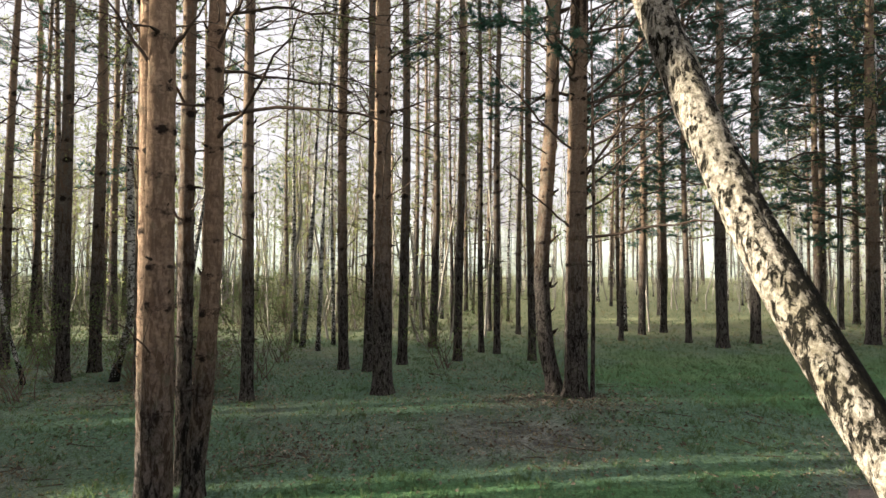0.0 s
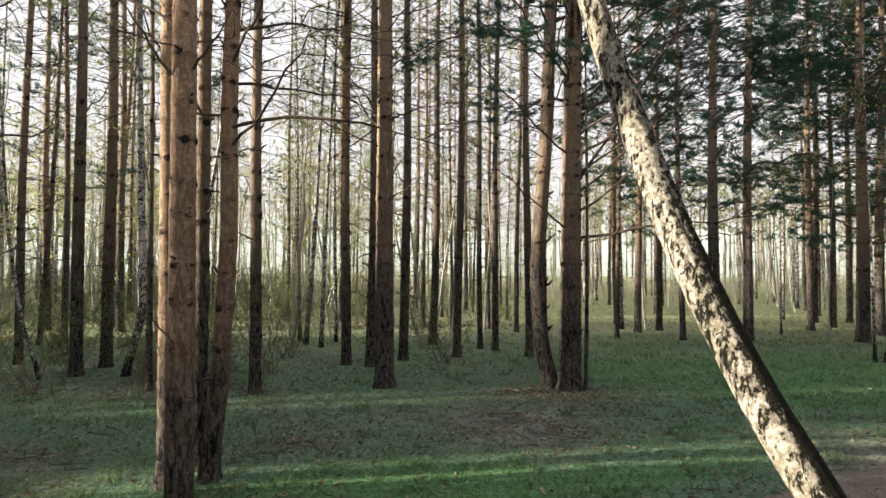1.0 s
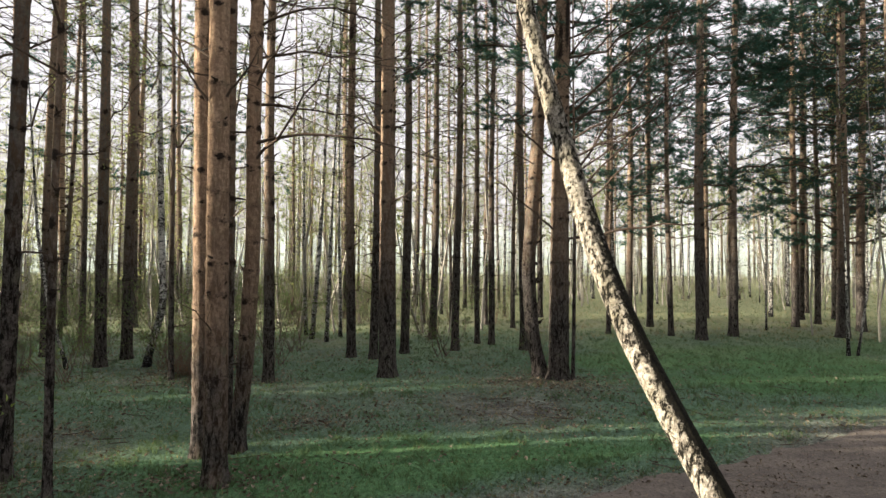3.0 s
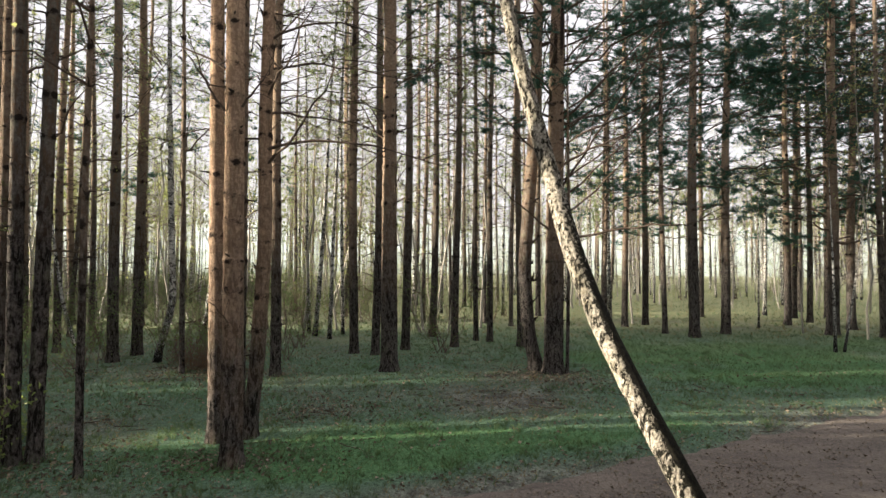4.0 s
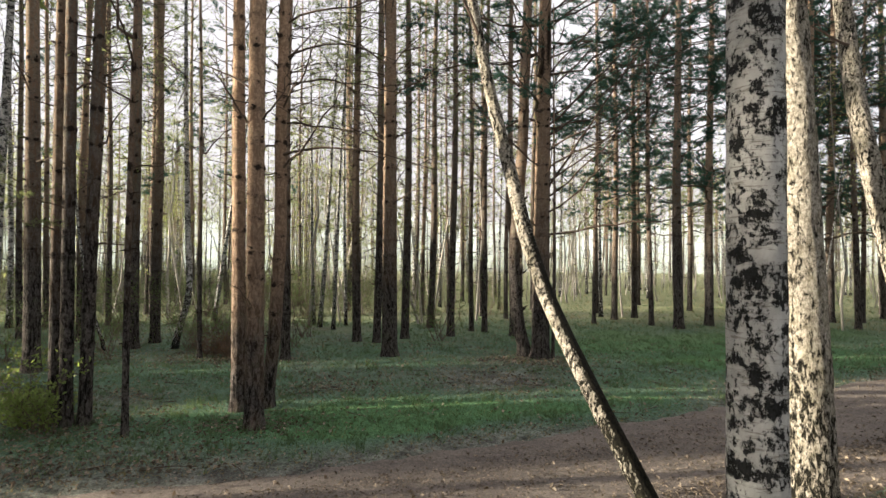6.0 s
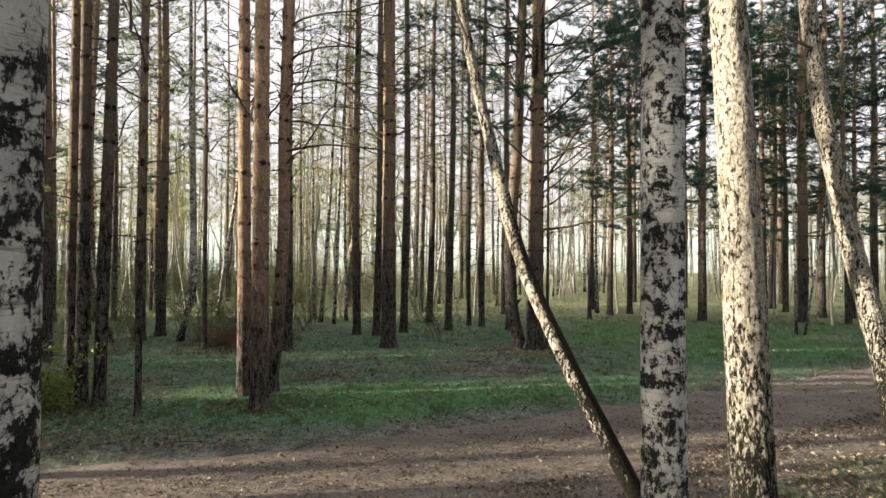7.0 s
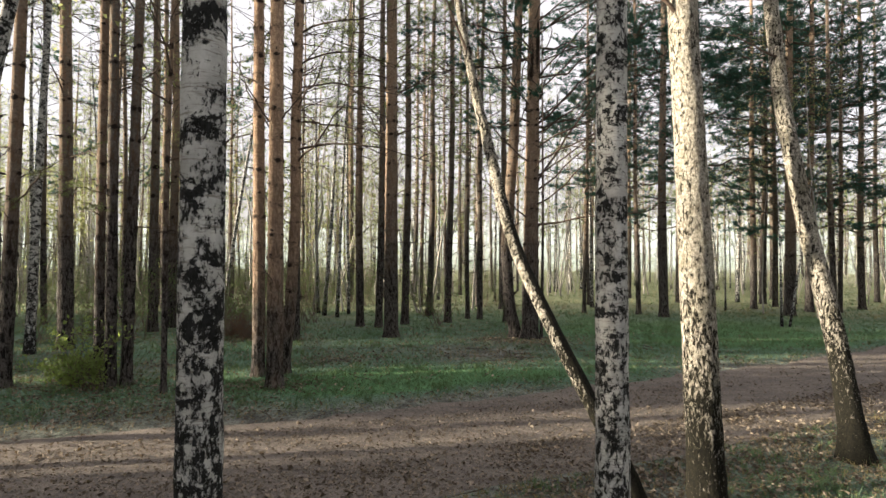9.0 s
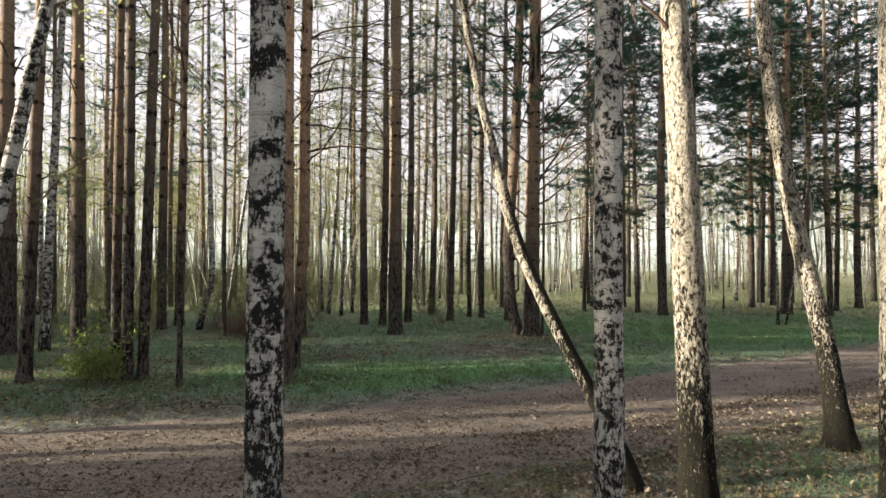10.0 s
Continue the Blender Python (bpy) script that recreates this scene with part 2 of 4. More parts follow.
SPRING_LEAF = make_leaf("young_birch_leaf", (0.17, 0.19, 0.08), (0.32, 0.34, 0.15), (0.40, 0.43, 0.17), 0.5)
SHRUB_LEAF = make_leaf("young_shrub_leaf", (0.075, 0.115, 0.045), (0.155, 0.205, 0.085), (0.19, 0.26, 0.08), 0.45)
FRESH_LEAF = make_leaf("fresh_bush_leaf", (0.10, 0.145, 0.050), (0.24, 0.30, 0.105), (0.30, 0.38, 0.09), 0.45)
GRASS = make_leaf("grass_blades", (0.024, 0.054, 0.034), (0.175, 0.250, 0.140), (0.19, 0.28, 0.09), 0.35)
DRY_GRASS = make_leaf("dry_grass_blades", (0.16, 0.13, 0.06), (0.34, 0.28, 0.13), (0.34, 0.28, 0.12), 0.3)
DRY_LEAF = make_leaf("fallen_leaves", (0.014, 0.011, 0.009), (0.36, 0.30, 0.235), (0.22, 0.15, 0.07), 0.15, ((0.0, 0.0), (0.40, 0.08), (0.70, 0.50), (1.0, 1.0)))
PALE_TWIG = make_plain("pale_sapling_bark", (0.18, 0.165, 0.15), (0.46, 0.435, 0.40), 9)
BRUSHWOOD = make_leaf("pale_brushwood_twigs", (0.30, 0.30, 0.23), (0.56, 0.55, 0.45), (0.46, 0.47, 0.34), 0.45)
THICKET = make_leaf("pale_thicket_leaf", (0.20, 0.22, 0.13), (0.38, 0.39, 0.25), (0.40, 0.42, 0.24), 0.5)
BROWN_FERN = make_leaf("withered_twigs", (0.085, 0.050, 0.030), (0.21, 0.125, 0.072), (0.22, 0.12, 0.06), 0.25)
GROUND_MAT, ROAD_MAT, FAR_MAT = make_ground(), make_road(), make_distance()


# ---- building helpers ----
class Geo:
    """Collects the vertices and faces of one mesh."""

    def __init__(self):
        self.v, self.f, self.n = [], [], 0

    def add(self, verts, faces):
        verts = np.asarray(verts, float)
        self.v.append(verts)
        self.f.extend([[i + self.n for i in fc] for fc in faces])
        self.n += len(verts)

    def tube(self, pts, radii, sides=5, cap=True):
        pts = np.asarray(pts, float)
        k = len(pts)
        d = np.gradient(pts, axis=0)
        d /= np.linalg.norm(d, axis=1)[:, None] + 1e-9
        ref = np.array((0.0, 0.0, 1.0)) if abs(d[0][2]) < 0.8 else np.array((1.0, 0.0, 0.0))
        a = np.cross(d, ref)
        a /= np.linalg.norm(a, axis=1)[:, None] + 1e-9
        b = np.cross(d, a)
        ang = np.arange(sides) * 2 * math.pi / sides
        r = np.asarray(radii, float)[:, None, None]
        ring = pts[:, None, :] + r * (a[:, None, :] * np.cos(ang)[None, :, None] + b[:, None, :] * np.sin(ang)[None, :, None])
        faces = [(i * sides + j, i * sides + (j + 1) % sides, (i + 1) * sides + (j + 1) % sides, (i + 1) * sides + j) for i in range(k - 1) for j in range(sides)]
        if cap:
            faces.append(tuple(range((k - 1) * sides, k * sides)))
        self.add(ring.reshape(-1, 3), faces)

    def blades(self, at, way, count, length, width, rng, spread=0.8):
        """count thin pointed needles or blades at each point, fanned about its way."""
        at, way = np.repeat(np.asarray(at, float), count, 0), np.repeat(np.asarray(way, float), count, 0)
        m = len(at)
        if not m:
            return
        d = way + spread * rng.normal(size=(m, 3))
        d /= np.linalg.norm(d, axis=1)[:, None] + 1e-9
        side = np.cross(d, rng.normal(size=(m, 3)))
        side /= np.linalg.norm(side, axis=1)[:, None] + 1e-9
        ln = length * rng.uniform(0.6, 1.2, (m, 1))
        v = np.stack([at - side * width / 2, at + side * width / 2, at + d * ln], 1).reshape(-1, 3)
        self.v.append(v)
        i = np.arange(m)[:, None] * 3 + self.n
        self.f.extend(np.hstack([i, i + 1, i + 2]).tolist())
        self.n += len(v)

    def leaves(self, at, length, width, rng, normal=None, tilt=1.0):
        """A four-cornered leaf at each point, turned at random."""
        at = np.asarray(at, float)
        m = len(at)
        if not m:
            return
        nrm = (np.asarray(normal, float) if normal is not None else np.zeros(3)) + tilt * rng.normal(size=(m, 3))
        nrm /= np.linalg.norm(nrm, axis=1)[:, None] + 1e-9
        a = np.cross(nrm, rng.normal(size=(m, 3)))
        a /= np.linalg.norm(a, axis=1)[:, None] + 1e-9
        b = np.cross(nrm, a)
        s = rng.uniform(0.6, 1.25, (m, 1))
        fold = nrm * s * width * 0.35
        v = np.stack([at, at + a * s * length * 0.45 - b * s * width / 2 + fold, at + a * s * length, at + a * s * length * 0.45 + b * s * width / 2 + fold], 1).reshape(-1, 3)
        self.v.append(v)
        i = np.arange(m)[:, None] * 4 + self.n
        self.f.extend(np.hstack([i, i + 1, i + 2, i + 3]).tolist())
        self.n += len(v)

    def mesh(self, name, material, smooth=True):
        me = bpy.data.meshes.new(name)
        me.from_pydata(np.concatenate(self.v).tolist(), [], self.f)
        me.materials.append(material)
        if smooth:
            me.shade_smooth()
        me.update()
        return me


def part(name, data, parent, label=""):
    ob = new(name, data)
    ob.parent = parent
    return tagged(ob, label) if label else ob


def curved(start, way, length, bend, rng, n=6, wobble=0.06):
    """A branch's line: it leaves start along way and bends up or down."""
    s = np.linspace(0, 1, n)[:, None]
    way = np.asarray(way, float) / np.linalg.norm(way)
    wob = np.cumsum(rng.normal(size=(n, 3)) * wobble * length / n, 0)
    wob -= wob[0]
    return np.asarray(start, float) + way * s * length + np.array((0, 0, 1.0)) * bend * length * s ** 2 + wob


# ---- the ground and the track ----
ROAD_X = (-400, -60, -12, -4.5, -1, 2, 5, 8, 12, 20, 60, 400)
ROAD_Y = (-130, -22, -1.6, 0.85, 2.0, 3.3, 4.9, 6.5, 8.9, 13.5, 36, 230)


def road_mid(x):
    return np.interp(x, ROAD_X, ROAD_Y)


def road_off(x, y):
    """Distance from the middle of the track."""
    return abs(y - road_mid(x)) * 0.87


def ground_z(x, y):
    z = 0.05 * noise.noise((x * 0.35, y * 0.35, 3.0)) + 0.016 * noise.noise((x * 1.7, y * 1.7, 7.0)) + 0.06
    z += 0.10 * math.exp(-((x - 1.0) ** 2 + (y - 10.5) ** 2) / 18.0)
    o = road_off(x, y)
    dip = 1 / (1 + math.exp(min(60.0, (o - 1.5) / 0.12)))
    return z * (1 - 0.75 * dip) - 0.04 * dip


def lushness(x, y):
    """How green the floor is: mown glade beside the track, worn paths and litter elsewhere."""
    v = 0.47 + 0.5 * noise.noise((x * 0.4, y * 0.4, 11.0)) + 0.25 * noise.noise((x * 1.6, y * 1.6, 5.0))
    v += 0.95 * math.exp(-((x - 8.5) / 5.5) ** 2 - ((y - 13.0) / 3.8) ** 2)
    v += 0.70 * math.exp(-((x - 0.9) / 1.8) ** 2 - ((y - 5.8) / 0.9) ** 2)
    v += 0.55 * math.exp(-((x + 1.2) / 2.2) ** 2 - ((y - 5.0) / 0.8) ** 2)
    v += 0.40 * math.exp(-((x + 3.6) / 1.5) ** 2 - ((y - 5.3) / 1.2) ** 2)
    v -= 0.28 * math.exp(-((x - 0.3) / 2.2) ** 2 - ((y - 8.0) / 1.0) ** 2)
    v -= 0.5 * math.exp(-((x - 2.2) / 1.0) ** 2 - ((y - 10.3) / 0.8) ** 2)
    v -= 0.40 * math.exp(-((x + 4.6) / 1.9) ** 2 - ((y - 3.3) / 0.8) ** 2)
    v -= 0.5 * max(0.0, min(1.0, (y - 19.0) / 4.0))
    v -= 0.45 / (1 + math.exp(min(50.0, max(-50.0, (y - road_mid(x) + 1.2) / 0.5))))
    v -= 0.8 * math.exp(-((road_off(x, y) - 1.1) / 0.65) ** 2)
    return max(0.0, min(1.0, v))


def spaced(lo, hi, step, far, growth=1.22):
    a = list(np.arange(lo, hi + step / 2, step))
    s, low, high = step, lo, hi
    while high < far:
        s *= growth
        high, low = high + s, low - s
        a = [low] + a + [high]
    return a


gx, gy = spaced(-14, 18, 0.3, 2500), spaced(-6, 24, 0.3, 2500)
g = Geo()
g.add([(x, y, ground_z(x, y) if abs(x) < 80 and abs(y) < 80 else 0.05) for y in gy for x in gx],
      [(j * len(gx) + i, j * len(gx) + i + 1, (j + 1) * len(gx) + i + 1, (j + 1) * len(gx) + i) for j in range(len(gy) - 1) for i in range(len(gx) - 1)])
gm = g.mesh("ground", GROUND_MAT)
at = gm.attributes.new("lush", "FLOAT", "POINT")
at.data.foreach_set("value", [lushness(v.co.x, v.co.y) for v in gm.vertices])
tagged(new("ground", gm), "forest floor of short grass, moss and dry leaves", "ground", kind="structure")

g = Geo()
xs = list(np.arange(-60, -12, 2.0)) + list(np.arange(-12, 14, 0.2)) + list(np.arange(14, 62, 2.0))
rows_, across = [], 15
for x in xs:
    for j in range(across):
        s = j / (across - 1) * 2 - 1
        edge = 1.58 + 0.16 * noise.noise((x * 1.1, s * 3, 2.0)) + 0.10 * noise.noise((x * 3.7, s * 3, 9.0))
        off = s * edge
        px, py = x - 0.49 * off, road_mid(x) + 0.87 * off
        rut = -0.022 * (math.exp(-((abs(off) - 0.72) / 0.17) ** 2)) + 0.012 * noise.noise((px * 2, py * 4, 1.0))
        rows_.append((px, py, ground_z(px, py) + (0.048 + rut if abs(s) < 0.99 else -0.03)))
g.add(rows_, [(i * across + j, (i + 1) * across + j, (i + 1) * across + j + 1, i * across + j + 1) for i in range(len(xs) - 1) for j in range(across - 1)])
tagged(new("road", g.mesh("road", ROAD_MAT)), "bare brown dirt track with shallow ruts and litter", "dirt track", kind="structure")


# ---- trees ----
def trunk_data(height, d, rng, fine=False, bark=PINE_BARK, axis=None, flare=0.30, taper=0.72, whorls=(), warm=0.5, crust_shade=None):
    """A tapered trunk with a flared foot; fine ones have furrowed plates."""
    top = height
    sides = 40 if fine else 14
    zs = list(np.arange(-0.15, 6.5, 0.05)) + list(np.linspace(6.6, top, 14)) if fine else list(np.arange(-0.15, 8.0, 0.1)) + list(np.linspace(8.2, top, 12))
    ph = rng.uniform(0, 50)
    g = Geo()
    verts, knots, crust_shades = [], [], []
    for z in zs:
        near = [w for w in whorls if abs(w[0] - z) < 0.12]
        u = max(0, z) / height
        r = d / 2 * (1 - taper * u ** 1.1) * (1 + flare * math.exp(-max(z, 0) / (0.13 if bark == PINE_BARK else 0.24)))
        if axis:
            cx, cy = axis(z)
        else:
            sway = 0.006 if fine else 0.03
            cx, cy = sway * (math.sin(z * 0.55 + ph) - math.sin(ph)), sway * (math.sin(z * 0.43 + 2 * ph) - math.sin(2 * ph))
        for k in range(sides):
            a = k * 2 * math.pi / sides
            ca, sa = math.cos(a), math.sin(a)
            q = 1 + 0.05 * noise.noise((ca * 1.2 + ph, sa * 1.2, z * 0.8))
            if z < 0.4:
                q += 0.22 * max(0, noise.noise((ca * 2.0 + ph, sa * 2.0, 1.0))) * math.exp(-max(z, 0) / 0.15)
            if fine:
                rough = noise.noise((ca * d * 17, sa * d * 17 + ph, z * 4.5))
                small = noise.noise((ca * d * 44, sa * d * 44 + ph, z * 15))
                q += (0.045 * abs(rough) + 0.018 * small) * (0.30 / max(d, 0.12)) ** 0.3 if bark == PINE_BARK else 0.05 * rough + 0.055 * max(0, small)
            scar = max([math.exp(-((z - w) / 0.026) ** 2 - ((a - b + math.pi) % (2 * math.pi) - math.pi) ** 2 * (r / 0.045) ** 2) * k_ for w, b, k_ in near], default=0.0)
            ring = max([0.27 * k_ * math.exp(-((z - w) / 0.036) ** 2) for w, b, k_ in near], default=0.0)
            knots.append(max(scar * min(1.0, 0.25 + 0.2 * z), ring))
            q += 0.16 * scar + 0.12 * ring
            # painted crust and shade on one side, fading upward
            if crust_shade is not None:
                crust_shades.append(max(0.0, math.cos(a - crust_shade)) ** 0.9 * min(1.0, max(0.12, (3.1 - z) / 1.3)))
            verts.append((cx + r * q * ca, cy + r * q * sa, z))
    n = len(zs)
    faces = [(i * sides + j, i * sides + (j + 1) % sides, (i + 1) * sides + (j + 1) % sides, (i + 1) * sides + j) for i in range(n - 1) for j in range(sides)]
    faces.append(tuple(range((n - 1) * sides, n * sides)))
    g.add(verts, faces)
    me = g.mesh("trunk", bark)
    if whorls:
        me.attributes.new("knot", "FLOAT", "POINT").data.foreach_set("value", knots)
        me.attributes.new("warm", "FLOAT", "POINT").data.foreach_set("value", [warm] * len(knots))
    if crust_shade is not None:
        me.attributes.new("crust_shade", "FLOAT", "POINT").data.foreach_set("value", crust_shades)
    return me


def whorl_list(r, top=8.5):
    """Heights and bearings at which branches leave a pine's trunk."""
    out, z = [], 0.7
    while z < top:
        z += r.uniform(0.34, 0.50)
        a0 = r.uniform(0, 6.28)
        out += [(z + r.normal() * 0.02, a0 + k * 6.28 / 5 + r.normal() * 0.2, r.uniform(0.6, 1.3)) for k in range(5) if r.random() < 0.7]
    return out


def dead_branch_data(rng, z0=1.2, z1=11.0, rich=1.0, long=1.0):
    """Whorls of stubs low down, of bare dead branches higher up."""
    g = Geo()
    z = z0
    while z < z1:
        z += rng.uniform(0.28, 0.5)
        a0 = rng.uniform(0, 6.28)
        for k in range(rng.integers(2, 5)):
            a = a0 + k * 2.1 + rng.normal() * 0.4
            out = np.array((math.cos(a), math.sin(a), rng.uniform(-0.25, 0.9)))
            u = min(1.0, max(0.0, (z - 2.0) / 5.0))
            if rng.random() < 0.06 + 0.17 * u * rich:
                ln = (0.3 + rng.random() ** 1.5 * 1.7) * (0.45 + 0.75 * u) * long
            else:
                ln = 0.19 + rng.random() * 0.10
            line = curved((0, 0, z + rng.normal() * 0.03), out, ln + 0.08, rng.uniform(-0.35, 0.25), rng, 7 if ln > 0.4 else 3, 0.22)
            r = 0.005 + 0.0045 * ln if ln > 0.35 else 0.016
            g.tube(line, np.linspace(r * 1.4, r * 0.35, len(line)), 3)
            if ln > 0.6:
                for _ in range(rng.integers(2, 6)):
                    i = rng.integers(2, len(line) - 1)
                    w2 = (line[i] - line[i - 1]) / np.linalg.norm(line[i] - line[i - 1]) + rng.normal(size=3) * 0.7
                    l2 = curved(line[i], w2, ln * rng.uniform(0.15, 0.45), rng.uniform(-0.3, 0.2), rng, 4, 0.3)
                    g.tube(l2, np.linspace(r * 0.6, r * 0.2, 4), 3)
    return g.mesh("deadwood", DEAD_WOOD)


def boughs(rng, z0, z1, reach, droop, tufts, needle, width, count=12, per=3):
    """Live boughs with needle tufts along their side twigs: the wood and the needles."""
    wood, green = Geo(), Geo()
    z = z0
    while z < z1:
        u = (z - z0) / (z1 - z0)
        a0 = rng.uniform(0, 6.28)
        for k in range(per):
            a = a0 + k * 6.28 / per + rng.normal() * 0.5
            ln = reach * (1.15 - 0.75 * u) * rng.uniform(0.55, 1.15)
            line = curved((0, 0, z + rng.normal() * 0.1), (math.cos(a), math.sin(a), rng.uniform(0.05, 0.5)), ln, droop * rng.uniform(0.4, 1.4), rng, 8, 0.25)
            wood.tube(line[::2], np.linspace(0.007 + 0.006 * ln, 0.003, 4), 3, False)
            at, way = [], []
            for _ in range(tufts):
                i = rng.integers(4, 8)
                base = line[i]
                w = (line[i] - line[i - 1]) / np.linalg.norm(line[i] - line[i - 1]) + rng.normal(size=3) * np.array((0.8, 0.8, 0.35))
                tl = rng.uniform(0.10, 0.22) * ln
                tip = base + w / np.linalg.norm(w) * tl
                if rng.random() < 0.4:
                    wood.tube([base, tip], [0.005, 0.002], 3, False)
                for s in (0.6, 0.8, 0.9, 1.0, 1.1):
                    at.append(base + (tip - base) * s + rng.normal(size=3) * 0.035)
                    way.append(w / np.linalg.norm(w))
            green.blades(at, way, count, needle, width, rng, 0.75)
        z += rng.uniform(0.35, 0.7)
    return wood, green


def birch_crown(rng, z0, z1, reach, leaves, size, up=0.8, droop=-0.5):
    wood, green = Geo(), Geo()
    for _ in range(int((z1 - z0) * 2.6)):
        z = z0 + (z1 - z0) * rng.random()
        a = rng.uniform(0, 6.28)
        ln = reach * (1.1 - 0.6 * (z - z0) / (z1 - z0)) * rng.uniform(0.5, 1.1)
        line = curved((0, 0, z), (math.cos(a), math.sin(a), up), ln, droop * rng.uniform(0.4, 1.2), rng, 7, 0.25)
        wood.tube(line, np.linspace(0.006 + 0.006 * ln, 0.003, 7), 3, False)
        pts = []
        for _ in range(5):
            i = rng.integers(2, 7)
            l2 = curved(line[i], rng.normal(size=3) * (1, 1, 0.4) + np.array((math.cos(a), math.sin(a), 0.1)), ln * rng.uniform(0.25, 0.5), -0.5, rng, 5, 0.3)
            wood.tube(l2[::2], np.linspace(0.004, 0.0015, 3), 3, False)
            for _ in range(leaves):
                s = rng.random()
                q = l2[0] + (l2[-1] - l2[0]) * s
                pts.append(q + rng.normal(size=3) * 0.10)
        green.leaves(pts, size, size * 0.75, rng)
    return wood, green


def twig_line(g, line, r, rng, forks):
    g.tube(line, np.linspace(r * 1.4, r * 0.35, len(line)), 5)
    for _ in range(forks):
        i = rng.integers(2, len(line) - 1)
        ln = np.linalg.norm(line[-1] - line[0])
        w2 = (line[i] - line[i - 1]) / np.linalg.norm(line[i] - line[i - 1]) + rng.normal(size=3) * 0.7
        l2 = curved(line[i], w2, ln * rng.uniform(0.15, 0.42), rng.uniform(-0.3, 0.2), rng, 5, 0.3)
        g.tube(l2, np.linspace(r * 0.6, r * 0.2, 5), 3)


def single_dead(rng, length, forks):
    """One dead branch or stub that leaves the trunk along x."""
    g = Geo()
    line = curved((0, 0, 0), (1, 0, rng.uniform(-0.1, 0.8)), length, rng.uniform(-0.6, 0.25), rng, 8 if forks else 4, 0.3)
    twig_line(g, line, 0.005 + 0.005 * length if forks else 0.023, rng, forks)
    return g.mesh("dead_branch", DEAD_WOOD if forks else KNOT)


def single_bough(rng, reach, droop, clumps, needle, width, per, leaf=NEEDLES):
    """One live bough along x: its wood, and its needles in flat puffs on forked side twigs."""
    wood, green = Geo(), Geo()
    line = curved((0, 0, 0), (1, 0, rng.uniform(0.05, 0.45)), reach, droop, rng, 10, 0.24)
    wood.tube(line, np.linspace(0.009 + 0.007 * reach, 0.004, 10), 5)
    at, way = [], []
    for c in range(clumps):
        i = 9 if c == 0 else rng.integers(4, 10)
        w = (line[i] - line[i - 1]) / np.linalg.norm(line[i] - line[i - 1]) + rng.normal(size=3) * np.array((0.5, 0.9, 0.16))
        w /= np.linalg.norm(w)
        stem = curved(line[i], w, reach * rng.uniform(0.10, 0.27), rng.uniform(-0.1, 0.25), rng, 5, 0.2)
        wood.tube(stem, np.linspace(0.007, 0.003, 5), 3)
        for _ in range(rng.integers(5, 9)):
            j = rng.integers(2, 5)
            u = w + rng.normal(size=3) * np.array((0.75, 0.75, 0.22))
            u = u / np.linalg.norm(u) + np.array((0, 0, 0.15))
            tip = stem[j] + u * rng.uniform(0.07, 0.20)
            wood.tube([stem[j], tip], [0.003, 0.002], 3, False)
            for q in (0.35, 0.7, 1.0):
                at.append(stem[j] + (tip - stem[j]) * q)
                way.append(u)
    green.blades(at, way, per, needle, width, rng, 0.55)
    return wood.mesh("bough", DEAD_WOOD), green.mesh("needles", leaf, False)


DEAD = [dead_branch_data(np.random.default_rng(20 + i), rich=0.7 + 0.15 * i) for i in range(6)]
STUBS = [single_dead(np.random.default_rng(200 + i), 0.24, 0) for i in range(5)]
TWIGS = [single_dead(np.random.default_rng(210 + i), 0.6 + 0.14 * i, 2 + i % 4) for i in range(9)]
BOUGHS = [single_bough(np.random.default_rng(230 + i), 1.9 + 0.12 * i, -0.16 + 0.04 * (i % 4), 9 + i % 4, 0.10, 0.0125, 8) for i in range(9)]
SPRAYS = [single_bough(np.random.default_rng(260 + i), 2.0, -0.12, 7, 0.075, 0.006, 8, SUNNY_NEEDLES) for i in range(4)]
CROWNS = []
for i in range(5):
    w, n_ = boughs(np.random.default_rng(40 + i), 8.5 + 0.6 * i, 17.5, 2.0, 0.1, 4, 0.12, 0.017, 5, 3)
    CROWNS.append((w.mesh("boughs", DEAD_WOOD), n_.mesh("needles", SUNNY_NEEDLES, False)))
MIDDLE = []
for i in range(4):
    w, n_ = boughs(np.random.default_rng(50 + i), 5.2 + 0.5 * i, 16.5, 1.9, -0.05, 4, 0.11, 0.016, 5, 3)
    MIDDLE.append((w.mesh("boughs", DEAD_WOOD), n_.mesh("needles", SUNNY_NEEDLES, False)))
BIRCH_TOPS = []
for i in range(4):
    w, n_ = birch_crown(np.random.default_rng(70 + i), 3.5 + 0.4 * i, 14.0, 1.9, 8, 0.062)
    BIRCH_TOPS.append((w.mesh("branches", BIRCH_TWIG), n_.mesh("leaves", SPRING_LEAF, False)))


def stand(name, x, y, lean, lean_y=0.0):
    e = new(name)
    e.empty_display_size = 0.3
    e.location = (x, y, ground_z(x, y))
    e.rotation_euler = (-math.atan(lean_y), math.atan(lean), 0)
    return e


def turned(ob, angle, scale=1.0):
    ob.rotation_euler[2] = angle
    ob.scale = (scale, scale, scale)
    return ob


def at_trunk(ob, z, turn, tip=0.0, scale=1.0):
    ob.location = (0, 0, z)
    ob.rotation_euler = (0, -tip, turn)
    ob.scale = (scale, scale, scale)
    return ob


